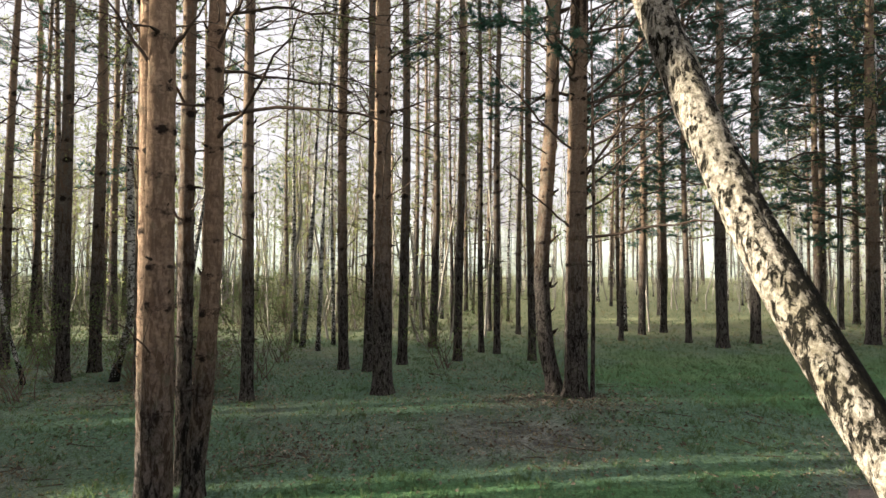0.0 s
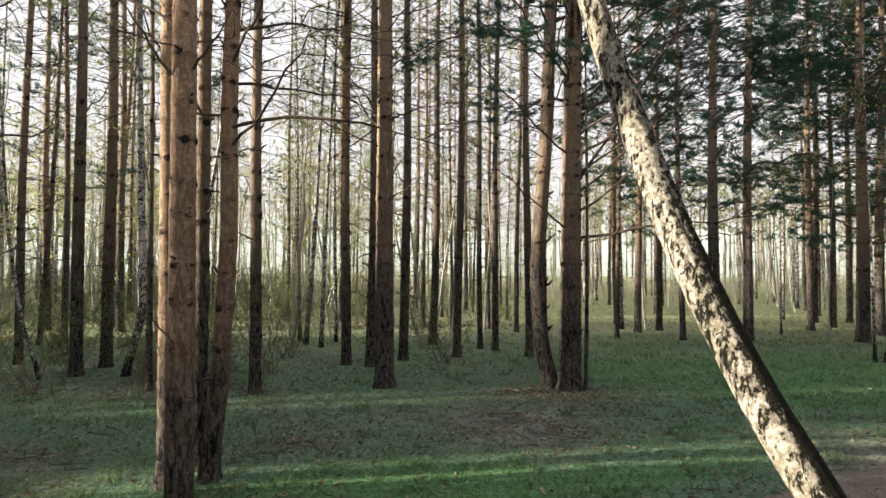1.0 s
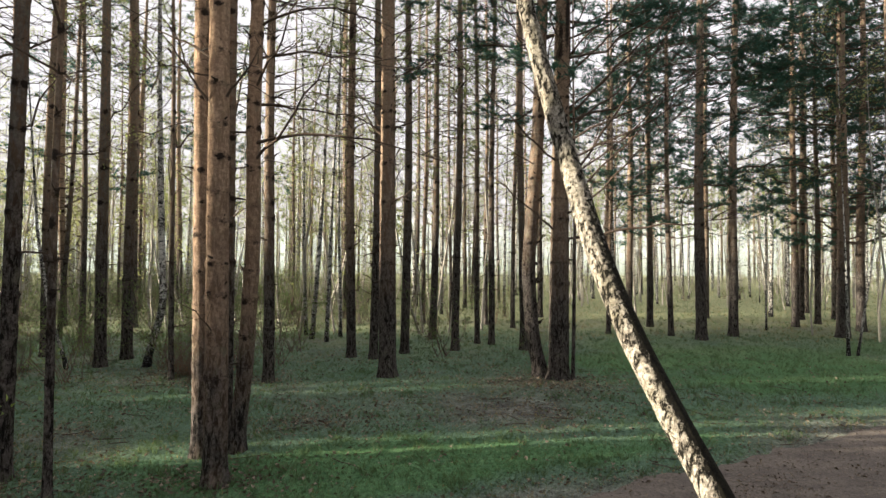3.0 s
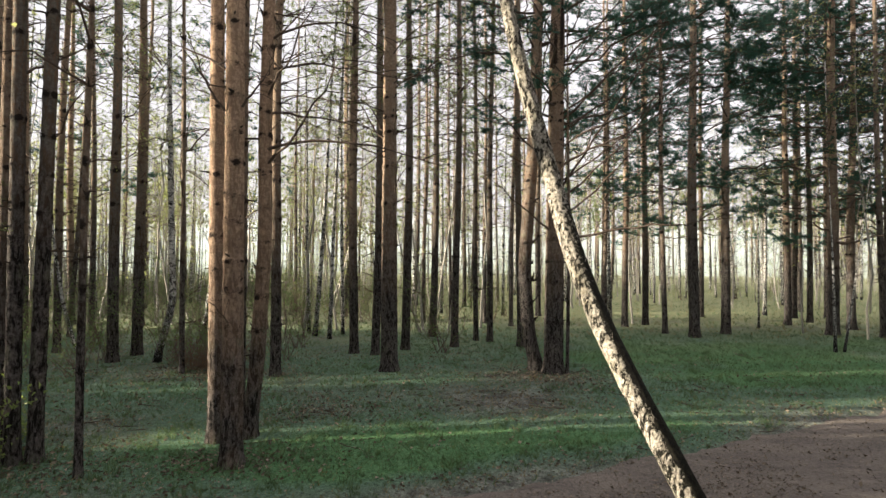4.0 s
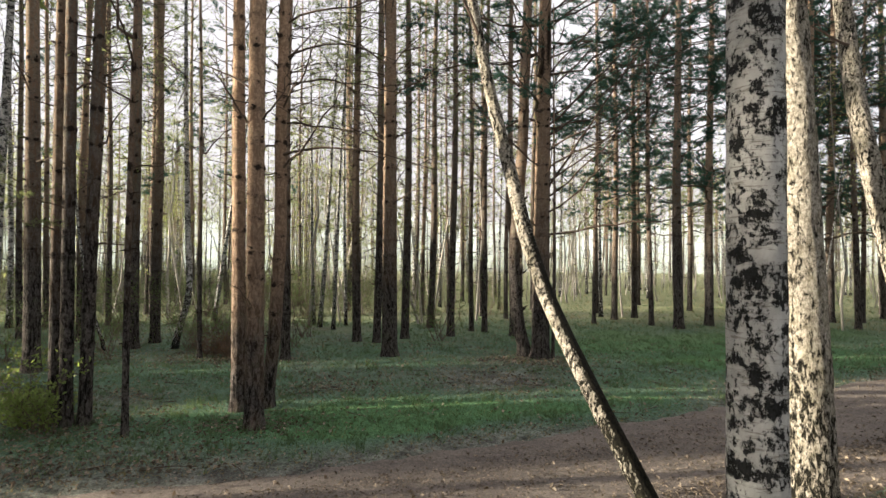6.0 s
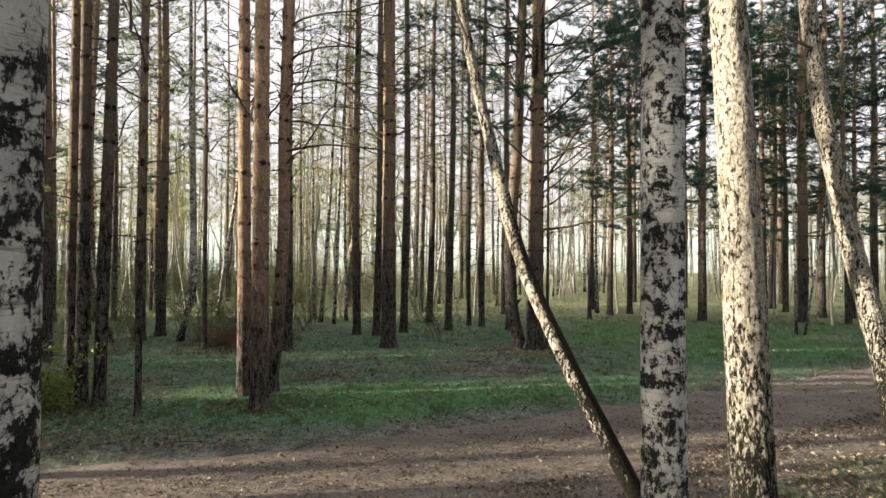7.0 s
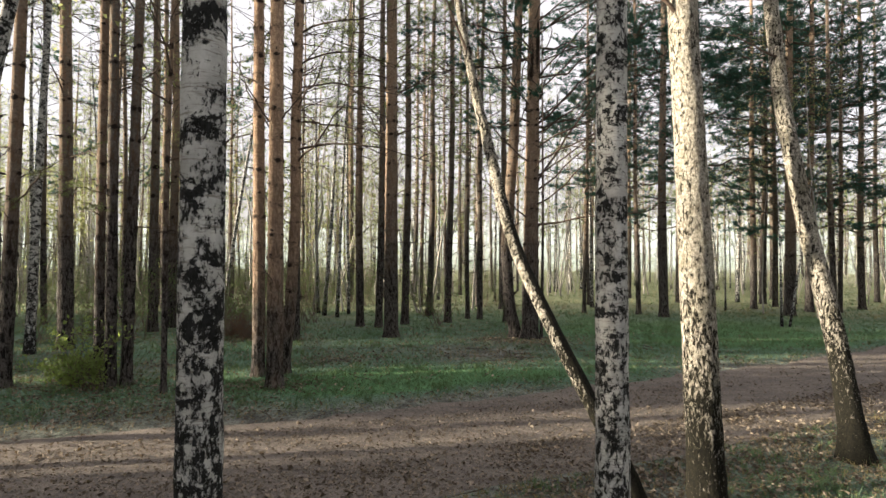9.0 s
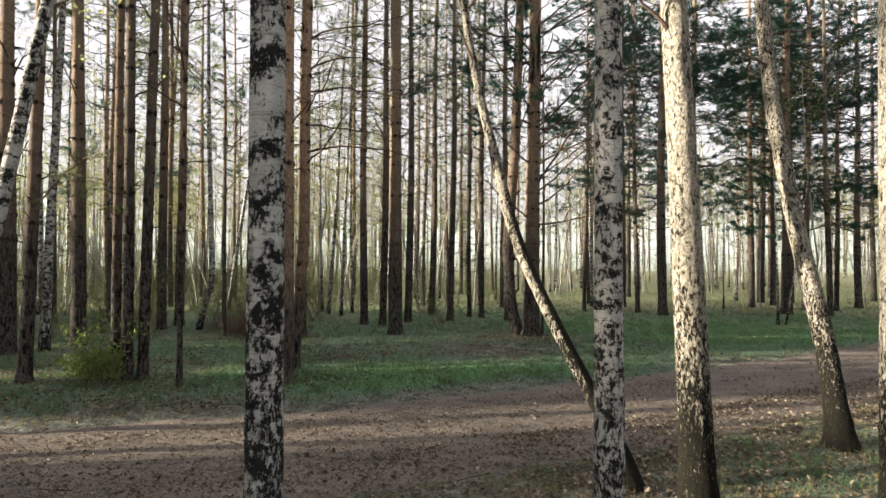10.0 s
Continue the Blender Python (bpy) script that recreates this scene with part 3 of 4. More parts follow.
def add_dead(tree, r, d, whorls, top=7.5, share=0.5):
    """Single stubs and dead branches at the whorls."""
    for z, a, k in whorls:
        if z > top:
            break
        u = min(1.0, max(0.0, (z - 2.0) / 4.0))
        if r.random() < share * (0.06 + 0.6 * u):
            at_trunk(part("dead_branch", TWIGS[r.integers(9)], tree), z, a, r.uniform(-0.1, 0.3), r.uniform(0.5, 1.25))
        elif r.random() < 0.75:
            at_trunk(part("stub", STUBS[r.integers(5)], tree), z, a, r.uniform(0.0, 0.4), d * 2.3 + r.uniform(0.08, 0.30))


def add_boughs(tree, r, z0, z1, reach=1.0, per=3):
    """Whorls of single live boughs, each with its needles."""
    z = z0
    while z < z1:
        a0 = r.uniform(0, 6.28)
        for k in range(per + 1 if z > 8.0 else per - 1):
            wood, green = BOUGHS[r.integers(9)]
            u = (z - z0) / (z1 - z0)
            b = at_trunk(part("bough", wood, tree), z + r.normal() * 0.12, a0 + k * 6.28 / per + r.normal() * 0.3, r.uniform(-0.15, 0.2), reach * r.uniform(0.7, 1.2) * (1.1 - 0.25 * u))
            part("needles", green, b, "dark green needle tufts")
        z += r.uniform(0.5, 0.95) * (1.0 if z > 8.0 else 1.25)


count = [0]


def pine(x, y, d, lean, height=18.0, low=0.0, mid=False, fine=False, axis=None, label="", crown=True, reach=1.0, bare=0.5, warm=None):
    count[0] += 1
    r = np.random.default_rng(1000 + count[0])
    tree = tagged(stand("pine_tree", x, y, lean), label or "tall straight pine, grey-brown below, orange bark above", "pine tree", "pines of the wood")
    whorls = whorl_list(r)
    part("trunk", trunk_data(height, d, r, fine, PINE_BARK, axis, whorls=whorls, warm=np.random.default_rng(count[0]).uniform(0.0, 0.45) if warm is None else warm), tree)
    if fine or (4 < y < 12.2 and abs(x) < 9):
        add_dead(tree, r, d, whorls, 6.5 if fine else 8.0, bare)
    else:
        tagged(turned(part("deadwood", DEAD[r.integers(6)], tree, "bare dead branches and stubs"), r.uniform(0, 6.28)), kind="stuff")
    if low:
        add_boughs(tree, r, low - 1.0 if x > 12 else low + 0.4, 14.0, reach, 3)
    elif crown:
        wood, green = (MIDDLE if mid else CROWNS)[r.integers(3)]
        a = r.uniform(0, 6.28)
        tagged(turned(part("crown_wood", wood, tree), a), kind="stuff")
        tagged(turned(part("foliage", green, tree, "thin green needles in a sunlit tint"), a), kind="stuff")
    return tree


def birch(x, y, d, lean, height=14.0, fine=False, axis=None, bark=BIRCH_BARK, label="", crown=True, taper=0.85, flare=0.25, crust_shade=None):
    count[0] += 1
    r = np.random.default_rng(2000 + count[0])
    tree = tagged(stand("birch_tree", x, y, lean), label or "slender birch with white and black bark", "birch tree", "birches of the wood")
    part("trunk", trunk_data(height, d, r, fine, bark, axis, flare, taper, crust_shade=crust_shade), tree)
    if crown:
        wood, green = BIRCH_TOPS[r.integers(4)]
        a = r.uniform(0, 6.28)
        tagged(turned(part("crown_wood", wood, tree), a), kind="stuff")
        tagged(turned(part("foliage", green, tree, "sparse young yellow-green leaves"), a), kind="stuff")
    return tree


def limb(tree, name, start, way, length, bend, r, forks=3, seed=1, material=None, label=""):
    """One branch of its own on a tree, by the tree's own axes."""
    q = np.random.default_rng(seed)
    g = Geo()
    twig_line(g, curved(start, way, length, bend, q, 12, 0.12), r, q, forks)
    return part(name, g.mesh(name, material or DEAD_WOOD), tree, label)


def along(*pts):
    """An axis through (z, x) or (z, x, y) points, smooth and continued upward."""
    zs = [p[0] for p in pts]

    def at_height(z):
        out = []
        for c in (1, 2):
            vals = [p[c] if len(p) > c else 0.0 for p in pts]
            e = 0.25
            out.append(sum(float(np.interp(z + k * e, zs, vals)) if z + k * e <= zs[-1] else vals[-1] + (vals[-1] - vals[-2]) / (zs[-1] - zs[-2]) * (z + k * e - zs[-1]) for k in (-1, 0, 1)) / 3)
        return out[0], out[1]

    return at_height


# ---- the pines that stand nearest ----
stout = pine(-2.38, 4.90, 0.25, -0.004, fine=True, warm=0.9, label="stout pine with furrowed bark, orange in the sun above")
pine(-2.92, 5.80, 0.21, -0.010, fine=True, warm=0.9, label="slim pine with sunlit orange bark beside a stout one")
crooked = pine(-2.44, 5.95, 0.20, 0.006, fine=True, axis=along((0, -0.10), (1.0, 0.0), (2.6, 0.07), (4.0, 0.04), (18, 0.2)), warm=0.9, label="pine with a crooked dark rough foot")
pine(-2.81, 6.35, 0.17, 0.0, fine=True, warm=0.35, label="grey pine behind two stouter pines")
back = pine(-3.41, 10.19, 0.22, 0.004, mid=True)
lone = pine(-1.10, 10.70, 0.36, -0.006, fine=True, mid=True, warm=0.45, label="straight dark pine alone in the clearing")
pair = pine(1.98, 10.75, 0.30, 0.006, fine=True, axis=along((0, 0.12), (0.8, -0.08), (2.2, -0.18), (5.0, 0.0), (18, 0.35)), warm=0.3, label="leaning dark pine of a pair grown close together")
red = pine(2.40, 10.50, 0.40, 0.012, fine=True, warm=0.5, label="stout reddish pine of a pair grown close together")
pine(2.66, 10.35, 0.08, 0.004, height=8.0, crown=False, label="thin young stem beside a pair of stout pines")
# a close cluster with a bush at its foot
slim = pine(-5.22, 5.10, 0.15, -0.004, fine=True, label="slim pine with a sunlit edge in a close cluster")
twin = pine(-4.89, 4.86, 0.17, -0.010, fine=True, label="slim dark pine in a close cluster")
pine(-4.70, 4.96, 0.17, 0.016, fine=True, label="slim dark pine in a close cluster")
pine(-3.89, 4.48, 0.09, 0.004, height=9.0, crown=False, label="thin young pine stem with small knots")
edge = pine(-6.42, 4.71, 0.20, 0.020, fine=True)
pine(-8.80, 7.51, 0.32, -0.008)
pine(-8.05, 8.65, 0.31, -0.022, fine=True)
# unseen pines beside the track, added to shade birches and streak the track
pine(-6.0, -2.28, 0.30, 0.0)
pine(-6.3, -3.52, 0.24, 0.0)
pine(-9.5, 1.46, 0.20, 0.01)
pine(-9.2, 0.66, 0.16, 0.0)
# the wood behind
pine(-10.17, 13.54, 0.20, 0.009)
pine(-7.79, 11.97, 0.26, -0.008)
pine(-7.81, 13.10, 0.27, -0.006)
pine(-11.89, 16.72, 0.15, 0.040)
pine(-11.55, 17.32, 0.20, -0.020)
pine(-11.43, 20.18, 0.28, -0.010, mid=True)
pine(-5.44, 10.41, 0.11, -0.020, height=13.0)
pine(-2.27, 13.39, 0.24, -0.007, mid=True)
pine(-1.68, 13.06, 0.22, 0.006)
pine(-0.97, 14.06, 0.24, 0.002, mid=True)
pine(-0.76, 22.28, 0.17, 0.006)
pine(-0.29, 17.36, 0.24, 0.011, mid=True)
pine(0.34, 21.20, 0.12, -0.009)
pine(0.38, 14.60, 0.22, 0.007, mid=True)
pine(1.09, 16.28, 0.16, -0.012)
pine(1.50, 16.08, 0.19, 0.008, mid=True)
pine(1.74, 21.62, 0.17, -0.001)
pine(2.70, 20.77, 0.18, 0.013)
pine(2.27, 14.75, 0.21, -0.007)
pine(7.27, 23.92, 0.19, -0.002, low=4.5)
pine(7.20, 21.01, 0.26, 0.001, low=4.2)
pine(8.26, 21.74, 0.26, -0.003, low=4.0)
pine(7.85, 18.55, 0.19, -0.010, low=2.8, reach=0.7)
pine(8.47, 17.60, 0.35, 0.003, low=4.6, reach=1.1)
pine(9.95, 18.49, 0.32, 0.016, low=4.2, reach=1.2)
pine(13.77, 18.62, 0.42, 0.010, low=4.4, reach=1.3)
pine(14.12, 21.87, 0.28, -0.003, low=6.0, reach=1.2)
pine(15.68, 22.91, 0.24, 0.003, low=6.0)
pine(16.31, 25.12, 0.33, 0.015, low=6.0, reach=1.2)
pine(15.61, 20.28, 0.32, 0.018, low=4.4, reach=1.2)
pine(16.75, 20.08, 0.19, 0.019)
pine(18.88, 21.73, 0.30, 0.002, low=5.0, reach=1.2)
pine(15.10, 18.00, 0.22, -0.010, low=5.0)
pine(-11.88, 13.53, 0.17, -0.022)
pine(-13.31, 16.73, 0.19, -0.021)

# more green pines at the far side of the glade
for x, y, d, low in ((12.2, 25.5, 0.24, 5.0), (17.8, 25.0, 0.26, 5.5), (20.5, 24.0, 0.25, 4.5), (11.0, 29.5, 0.25, 6.5), (19.0, 29.0, 0.28, 6.0), (23.5, 27.0, 0.27, 5.0)):
    pine(x, y, d, 0.004, low=low, reach=1.2)

# ---- birches ----
birch(-0.471, -2.47, 0.136, -0.004, fine=True, label="birch with white bark and black diamond patches")
birch(0.977, -1.45, 0.160, 0.0, fine=True, bark=WHITE_BARK, label="straight white birch with black scars")
cream = birch(2.085, 0.03, 0.245, -0.045, fine=True, bark=FLAKY_BARK, flare=0.42, label="sunlit birch with flaky cream bark")
bent = birch(4.30, 1.66, 0.225, 0.0, fine=True, bark=MOSSY_BARK, axis=along((0, 0, 0), (1.06, 0.06, 0.35), (2.3, 0.0, 0.75), (3.8, -0.10, 1.05), (5.3, -0.10, 1.30), (9, -0.2, 1.8)), flare=0.55, label="bent birch with a dark rough foot")
birch(3.26, -0.42, 0.23, 0.0, fine=True, bark=FLAKY_BARK, label="sunlit birch with cream bark beside the track")
leaner = birch(1.81, 0.55, 0.158, 0.0, fine=True, bark=MOSSY_BARK, crown=False, height=8.0, taper=0.9, crust_shade=-0.15,
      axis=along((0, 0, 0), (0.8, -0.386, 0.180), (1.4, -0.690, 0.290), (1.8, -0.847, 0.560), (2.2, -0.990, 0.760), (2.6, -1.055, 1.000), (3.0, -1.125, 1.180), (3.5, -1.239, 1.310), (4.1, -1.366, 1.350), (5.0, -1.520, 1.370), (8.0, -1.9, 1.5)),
      label="birch leaning far over, cream bark, one side black with crust and painted shade")
birch(-4.55, 1.0, 0.15, 0.21, fine=True, label="leaning white birch at the wood's edge")
birch(-4.50, 17.95, 0.13, -0.028)
birch(-4.09, 16.99, 0.16, 0.057)
birch(-3.50, 16.34, 0.13, 0.042)
birch(-3.30, 17.62, 0.12, -0.011)
birch(-6.75, 11.95, 0.17, 0.0, axis=along((0, 0), (1.4, 0.38), (3.3, 0.30), (6.2, 0.2), (12, 0.1)), label="birch with a foot that slants before it rises")
birch(-8.54, 19.06, 0.18, 0.15)
birch(-14.19, 16.22, 0.20, -0.015)
birch(-8.30, 11.60, 0.09, 0.0, axis=along((0, 0), (1.2, -0.42), (3, -0.75), (6, -1.0)), height=8.0, label="thin leaning birch sapling with white bark")
birch(15.79, 26.59, 0.20, 0.007)
birch(11.2, 14.3, 0.07, 0.16, height=6.0, label="thin leaning birch sapling in the green glade")
birch(10.95, 14.3, 0.09, -0.02, height=5.0, label="thin dark sapling in the green glade")
birch(9.91, 40.07, 0.30, -0.023)
birch(21.84, 41.50, 0.30, -0.10)
birch(-8.3, 7.9, 0.20, 0.03, crown=False)

# boughs that stand out
limb(crooked, "long_bough", (0.08, -0.05, 3.85), (1, -0.1, 0.22), 2.5, -0.33, 0.017, 4, 1, label="long arched bare bough")
for k, (z, ln, rise, bend) in enumerate(((4.35, 1.6, 0.10, -0.25), (4.95, 2.1, 0.20, -0.30), (5.35, 1.9, 0.35, -0.45), (5.9, 2.4, 0.30, -0.20))):
    limb(crooked, "bough", (0.08, 0, z), (1, 0.1 - 0.12 * k, rise), ln, bend, 0.014, 5, 200 + k)
limb(stout, "forked_stub", (0.1, -0.08, 4.15), (0.8, -0.3, 0.9), 0.62, 0.05, 0.012, 1, 3)
limb(stout, "forked_stub", (-0.1, -0.08, 4.10), (-0.6, -0.3, 0.95), 0.85, 0.05, 0.012, 1, 4)
limb(stout, "bough", (-0.1, 0.05, 4.6), (-1, 0.1, 0.7), 1.1, -0.1, 0.012, 2, 5)
limb(back, "bough", (0.05, -0.1, 5.75), (1, -0.3, 0.15), 2.1, -0.5, 0.010, 4, 6)
limb(lone, "bough", (-0.1, -0.1, 6.9), (-1, -0.2, 0.75), 2.3, 0.0, 0.011, 3, 7)
rng = np.random.default_rng(19)
for k in range(15):
    z, side = 3.0 + 0.36 * k, 1 if k % 4 else -1
    limb(red, "bough", (0.12 * side, -0.08, z), (side, rng.uniform(-0.7, 0.3), rng.uniform(0.3, 0.95)), rng.uniform(1.6, 3.4), rng.uniform(-0.05, 0.3), 0.017, 6, 20 + k)
for k, (z, way, ln, bend) in enumerate(((2.85, (1, -0.25, 0.10), 3.3, 0.02), (3.95, (0.55, -0.15, 0.80), 4.8, 0.05), (4.4, (1, -0.3, 0.45), 2.5, 0.05), (5.4, (1, -0.2, 0.95), 3.7, 0.04))):
    limb(red, "great_bough", (0.12, -0.08, z), way, ln, bend, 0.021, 9, 90 + k, label="long bare bough with fine twigs")
for k in range(7):
    side = 1 if k % 2 else -1
    limb(lone, "bough", (0.12 * side, -0.1, 4.6 + 0.5 * k), (side, rng.uniform(-0.6, 0.2), rng.uniform(0.1, 0.7)), rng.uniform(1.2, 2.3), rng.uniform(-0.3, 0.15), 0.011, 5, 40 + k)
    limb(back, "bough", (-0.1 * side, -0.05, 4.8 + 0.45 * k), (-side, rng.uniform(-0.6, 0.2), rng.uniform(0.1, 0.6)), rng.uniform(1.0, 2.0), rng.uniform(-0.4, 0.1), 0.010, 5, 50 + k)
    limb(pair, "bough", (-0.1, -0.1, 4.4 + 0.5 * k), (-1, rng.uniform(-0.6, 0.2), rng.uniform(0.1, 0.6)), rng.uniform(0.8, 1.8), rng.uniform(-0.3, 0.1), 0.010, 4, 60 + k)
for k, (x, y, z0, z1, reach, seed) in enumerate(((2.40, 10.50, 5.4, 9.8, 1.2, 77), (1.98, 10.75, 7.0, 9.5, 0.8, 78))):
    add_boughs(red if k == 0 else pair, np.random.default_rng(seed), z0, z1, reach, 4)
for tree, z, turn, tip, k, size in ((edge, 2.75, -0.5, -0.05, 2, 0.75), (edge, 3.1, 0.1, 0.05, 5, 0.6), (slim, 2.6, -1.2, 0.0, 7, 0.5), (edge, 2.5, -1.3, -0.1, 4, 0.55), (twin, 2.85, -1.8, 0.05, 1, 0.5)):
    wood, green = SPRAYS[k % 4]
    b = at_trunk(part("bough", wood, tree), z, turn, tip, size)
    part("needles", green, b, "thin yellow-green needle sprays")
limb(cream, "branch", (-0.05, -0.05, 3.7), (-0.9, -0.3, 0.75), 0.6, 0.1, 0.012, 2, 31, BIRCH_TWIG)
limb(bent, "branch", (-0.1, 1.1, 4.4), (-1, -0.2, 0.35), 0.7, 0.0, 0.012, 2, 32, BIRCH_TWIG)
limb(leaner, "branch", (-1.38, 1.22, 4.1), (-0.5, -0.2, 0.9), 0.9, 0.1, 0.010, 3, 33, BIRCH_TWIG)
limb(leaner, "branch", (-1.42, 1.30, 4.7), (0.6, 0.1, 0.9), 1.3, 0.1, 0.013, 3, 34, BIRCH_TWIG)


# ---- the wood farther off: pines and birches of the same kinds ----
placed = [(o.location.x, o.location.y) for o in bpy.data.objects if o.name.startswith(("pine_tree", "birch_tree"))]
PROTO = [o for o in bpy.data.objects if o.name.startswith("pine_tree") and 12 < o.location.y < 24 and o.location.x < 7.4]
PROTO_B = [o for o in bpy.data.objects if o.name.startswith("birch_tree") and 14 < o.location.y < 19.5]
rng = np.random.default_rng(11)
made = 0
while made < 215:
    y = 19 + 42 * rng.random() ** 0.8
    x = rng.uniform(-1.0, 1.0) * (0.86 * y + 6)
    if any((x - a) ** 2 + (y - b) ** 2 < (1.5 if y < 30 else 0.9) for a, b in placed):
        continue
    if 3.5 < x < 24 and y < 33 and rng.random() < 0.8:
        continue
    if abs(y - road_mid(x)) < 3:
        continue
    placed.append((x, y))
    src = PROTO[rng.integers(len(PROTO))] if rng.random() < (0.48 if y < 32 else 0.24) else PROTO_B[rng.integers(len(PROTO_B))]
    s = rng.uniform(0.8, 1.15)
    m = Matrix.Translation((x, y, ground_z(x, y))) @ pose(0, 0, 0, rng.normal() * 0.8, rng.normal() * 0.8, rng.uniform(0, 360)) @ Matrix.Diagonal((s, s, s * rng.uniform(0.9, 1.1), 1))
    copy_thing(src, m)
    made += 1


# ---- belts of wood all round, beyond the view, and unseen beside it for shade ----
def belt(name, label, spots, rng, crown_from, tufts=60, blade=(0.75, 0.16), spread=1.1):
    """spots: x, y and height of each tree."""
    wood, green = Geo(), Geo()
    for x, y, h in spots:
        wood.tube([(x, y, -0.1), (x + rng.normal() * 0.15, y, h * 0.5), (x, y, h)], [0.16, 0.12, 0.03], 5)
        c = crown_from * rng.uniform(0.8, 1.2)
        at = np.array((x, y, 0)) + np.stack([rng.normal(size=tufts) * spread, rng.normal(size=tufts) * spread, c + (h - c) * rng.random(tufts)], 1)
        green.blades(at, rng.normal(size=(tufts, 3)), 4, *blade, rng, 0.6)
    e = tagged(new(name), label, "wood", kind="stuff")
    tagged(part("trunks", wood.mesh("trunks", PINE_BARK), e), kind="stuff")
    tagged(part("foliage", green.mesh("foliage", SUNNY_NEEDLES, False), e), kind="stuff")


rng = np.random.default_rng(31)
belt("far_wood", "far pine wood behind the nearer trees", [(rng.uniform(-1, 1) * 100, rng.uniform(62, 110), 17 * rng.uniform(0.75, 1.15)) for _ in range(200)], rng, 7)
# towards the evening sun: unseen uneven wood, added with gaps to shape its light
SHADE = []
for y in np.arange(-45, 60, 0.8):
    gap = noise.noise((y * 0.42, 4.0, 0.5))
    if -15.0 < y < 2.2 or gap > 0.25 or 9.0 < y < 17.0:
        continue
    SHADE.append((-58 - 3 * rng.random(), y, (14.3 if y < 9 else 10.5) * rng.uniform(0.86, 1.1)))
NARROW = [(-57.0, y, 11.8) for y in np.arange(-14.2, -10.3, 0.5)] + [(-57.0, y, 13.2) for y in np.arange(-5.2, -4.4, 0.4)]
NARROW += [(-57.0, y, h) for y, h in ((-4.2, 12.6), (-3.7, 12.3), (-1.85, 12.2), (-1.5, 12.4), (-1.0, 14.0), (-0.7, 14.0), (-10.0, 11.5), (-9.5, 11.4), (-9.0, 11.4), (-8.5, 11.6), (-8.0, 12.0), (-7.6, 12.0), (-0.4, 14.0), (0.1, 13.6), (1.7, 13.0), (-10.7, 19.0), (-10.45, 19.0))]
belt("young_wood", "unseen narrow pines added to shape the evening sun's streaks", NARROW, rng, 0.3, 300, (0.7, 0.22), 0.25)
belt("wood_edge", "unseen dense wood edge added to block the evening sun", SHADE, rng, 0.6, 260, (1.1, 0.30))
# unseen wood beside the track, added to dim sky light from the left
BESIDE = [(rng.uniform(-30, -13), rng.uniform(-11, 13), 17 * rng.uniform(0.9, 1.1)) for _ in range(95)]
# lanes kept free of trunks so that streaks of sun get through
LANES = ((-10.4, -5.6), (-3.7, -1.7), (0.3, 2.3))
belt("wood_beside", "unseen pine wood beside the track, added to dim the sky light", [s for s in BESIDE if not any(a < s[1] - 0.158 * (s[0] + 57) < b for a, b in LANES)], rng, 11.0, 100, (0.8, 0.18), 1.5)
# unseen wood to the right, added to close the place and dim its light
RIGHT = []
while len(RIGHT) < 90:
    x, y = rng.uniform(12, 60), rng.uniform(-14, 30)
    if x > 0.82 * (y + 4.8) + 5 and abs(y - road_mid(x)) > 3:
        RIGHT.append((x, y, 17 * rng.uniform(0.8, 1.1)))
belt("wood_across", "unseen pine wood on the far side of the glade, added to dim the light", RIGHT, rng, 3.0, 90, (0.9, 0.22))
# unseen wood behind the camera, added for the same dimming
belt("wood_behind", "unseen pine wood on the other side of the track, added to dim the light", [(rng.uniform(-50, 60), rng.uniform(-50, -11), 17 * rng.uniform(0.8, 1.1)) for _ in range(150)], rng, 4, 90, (0.9, 0.22))

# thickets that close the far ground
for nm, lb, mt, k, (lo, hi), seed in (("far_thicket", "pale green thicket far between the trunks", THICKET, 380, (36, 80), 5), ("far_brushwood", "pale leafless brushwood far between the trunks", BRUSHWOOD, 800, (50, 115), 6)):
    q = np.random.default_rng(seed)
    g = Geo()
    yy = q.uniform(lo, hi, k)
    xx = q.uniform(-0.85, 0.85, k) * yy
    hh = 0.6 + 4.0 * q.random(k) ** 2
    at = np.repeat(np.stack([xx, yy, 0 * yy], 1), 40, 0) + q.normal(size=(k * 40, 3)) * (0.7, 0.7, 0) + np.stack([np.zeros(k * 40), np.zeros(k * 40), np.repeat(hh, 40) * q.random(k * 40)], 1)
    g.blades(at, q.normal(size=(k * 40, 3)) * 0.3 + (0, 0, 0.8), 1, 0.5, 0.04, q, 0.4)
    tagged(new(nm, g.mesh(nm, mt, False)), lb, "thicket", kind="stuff")

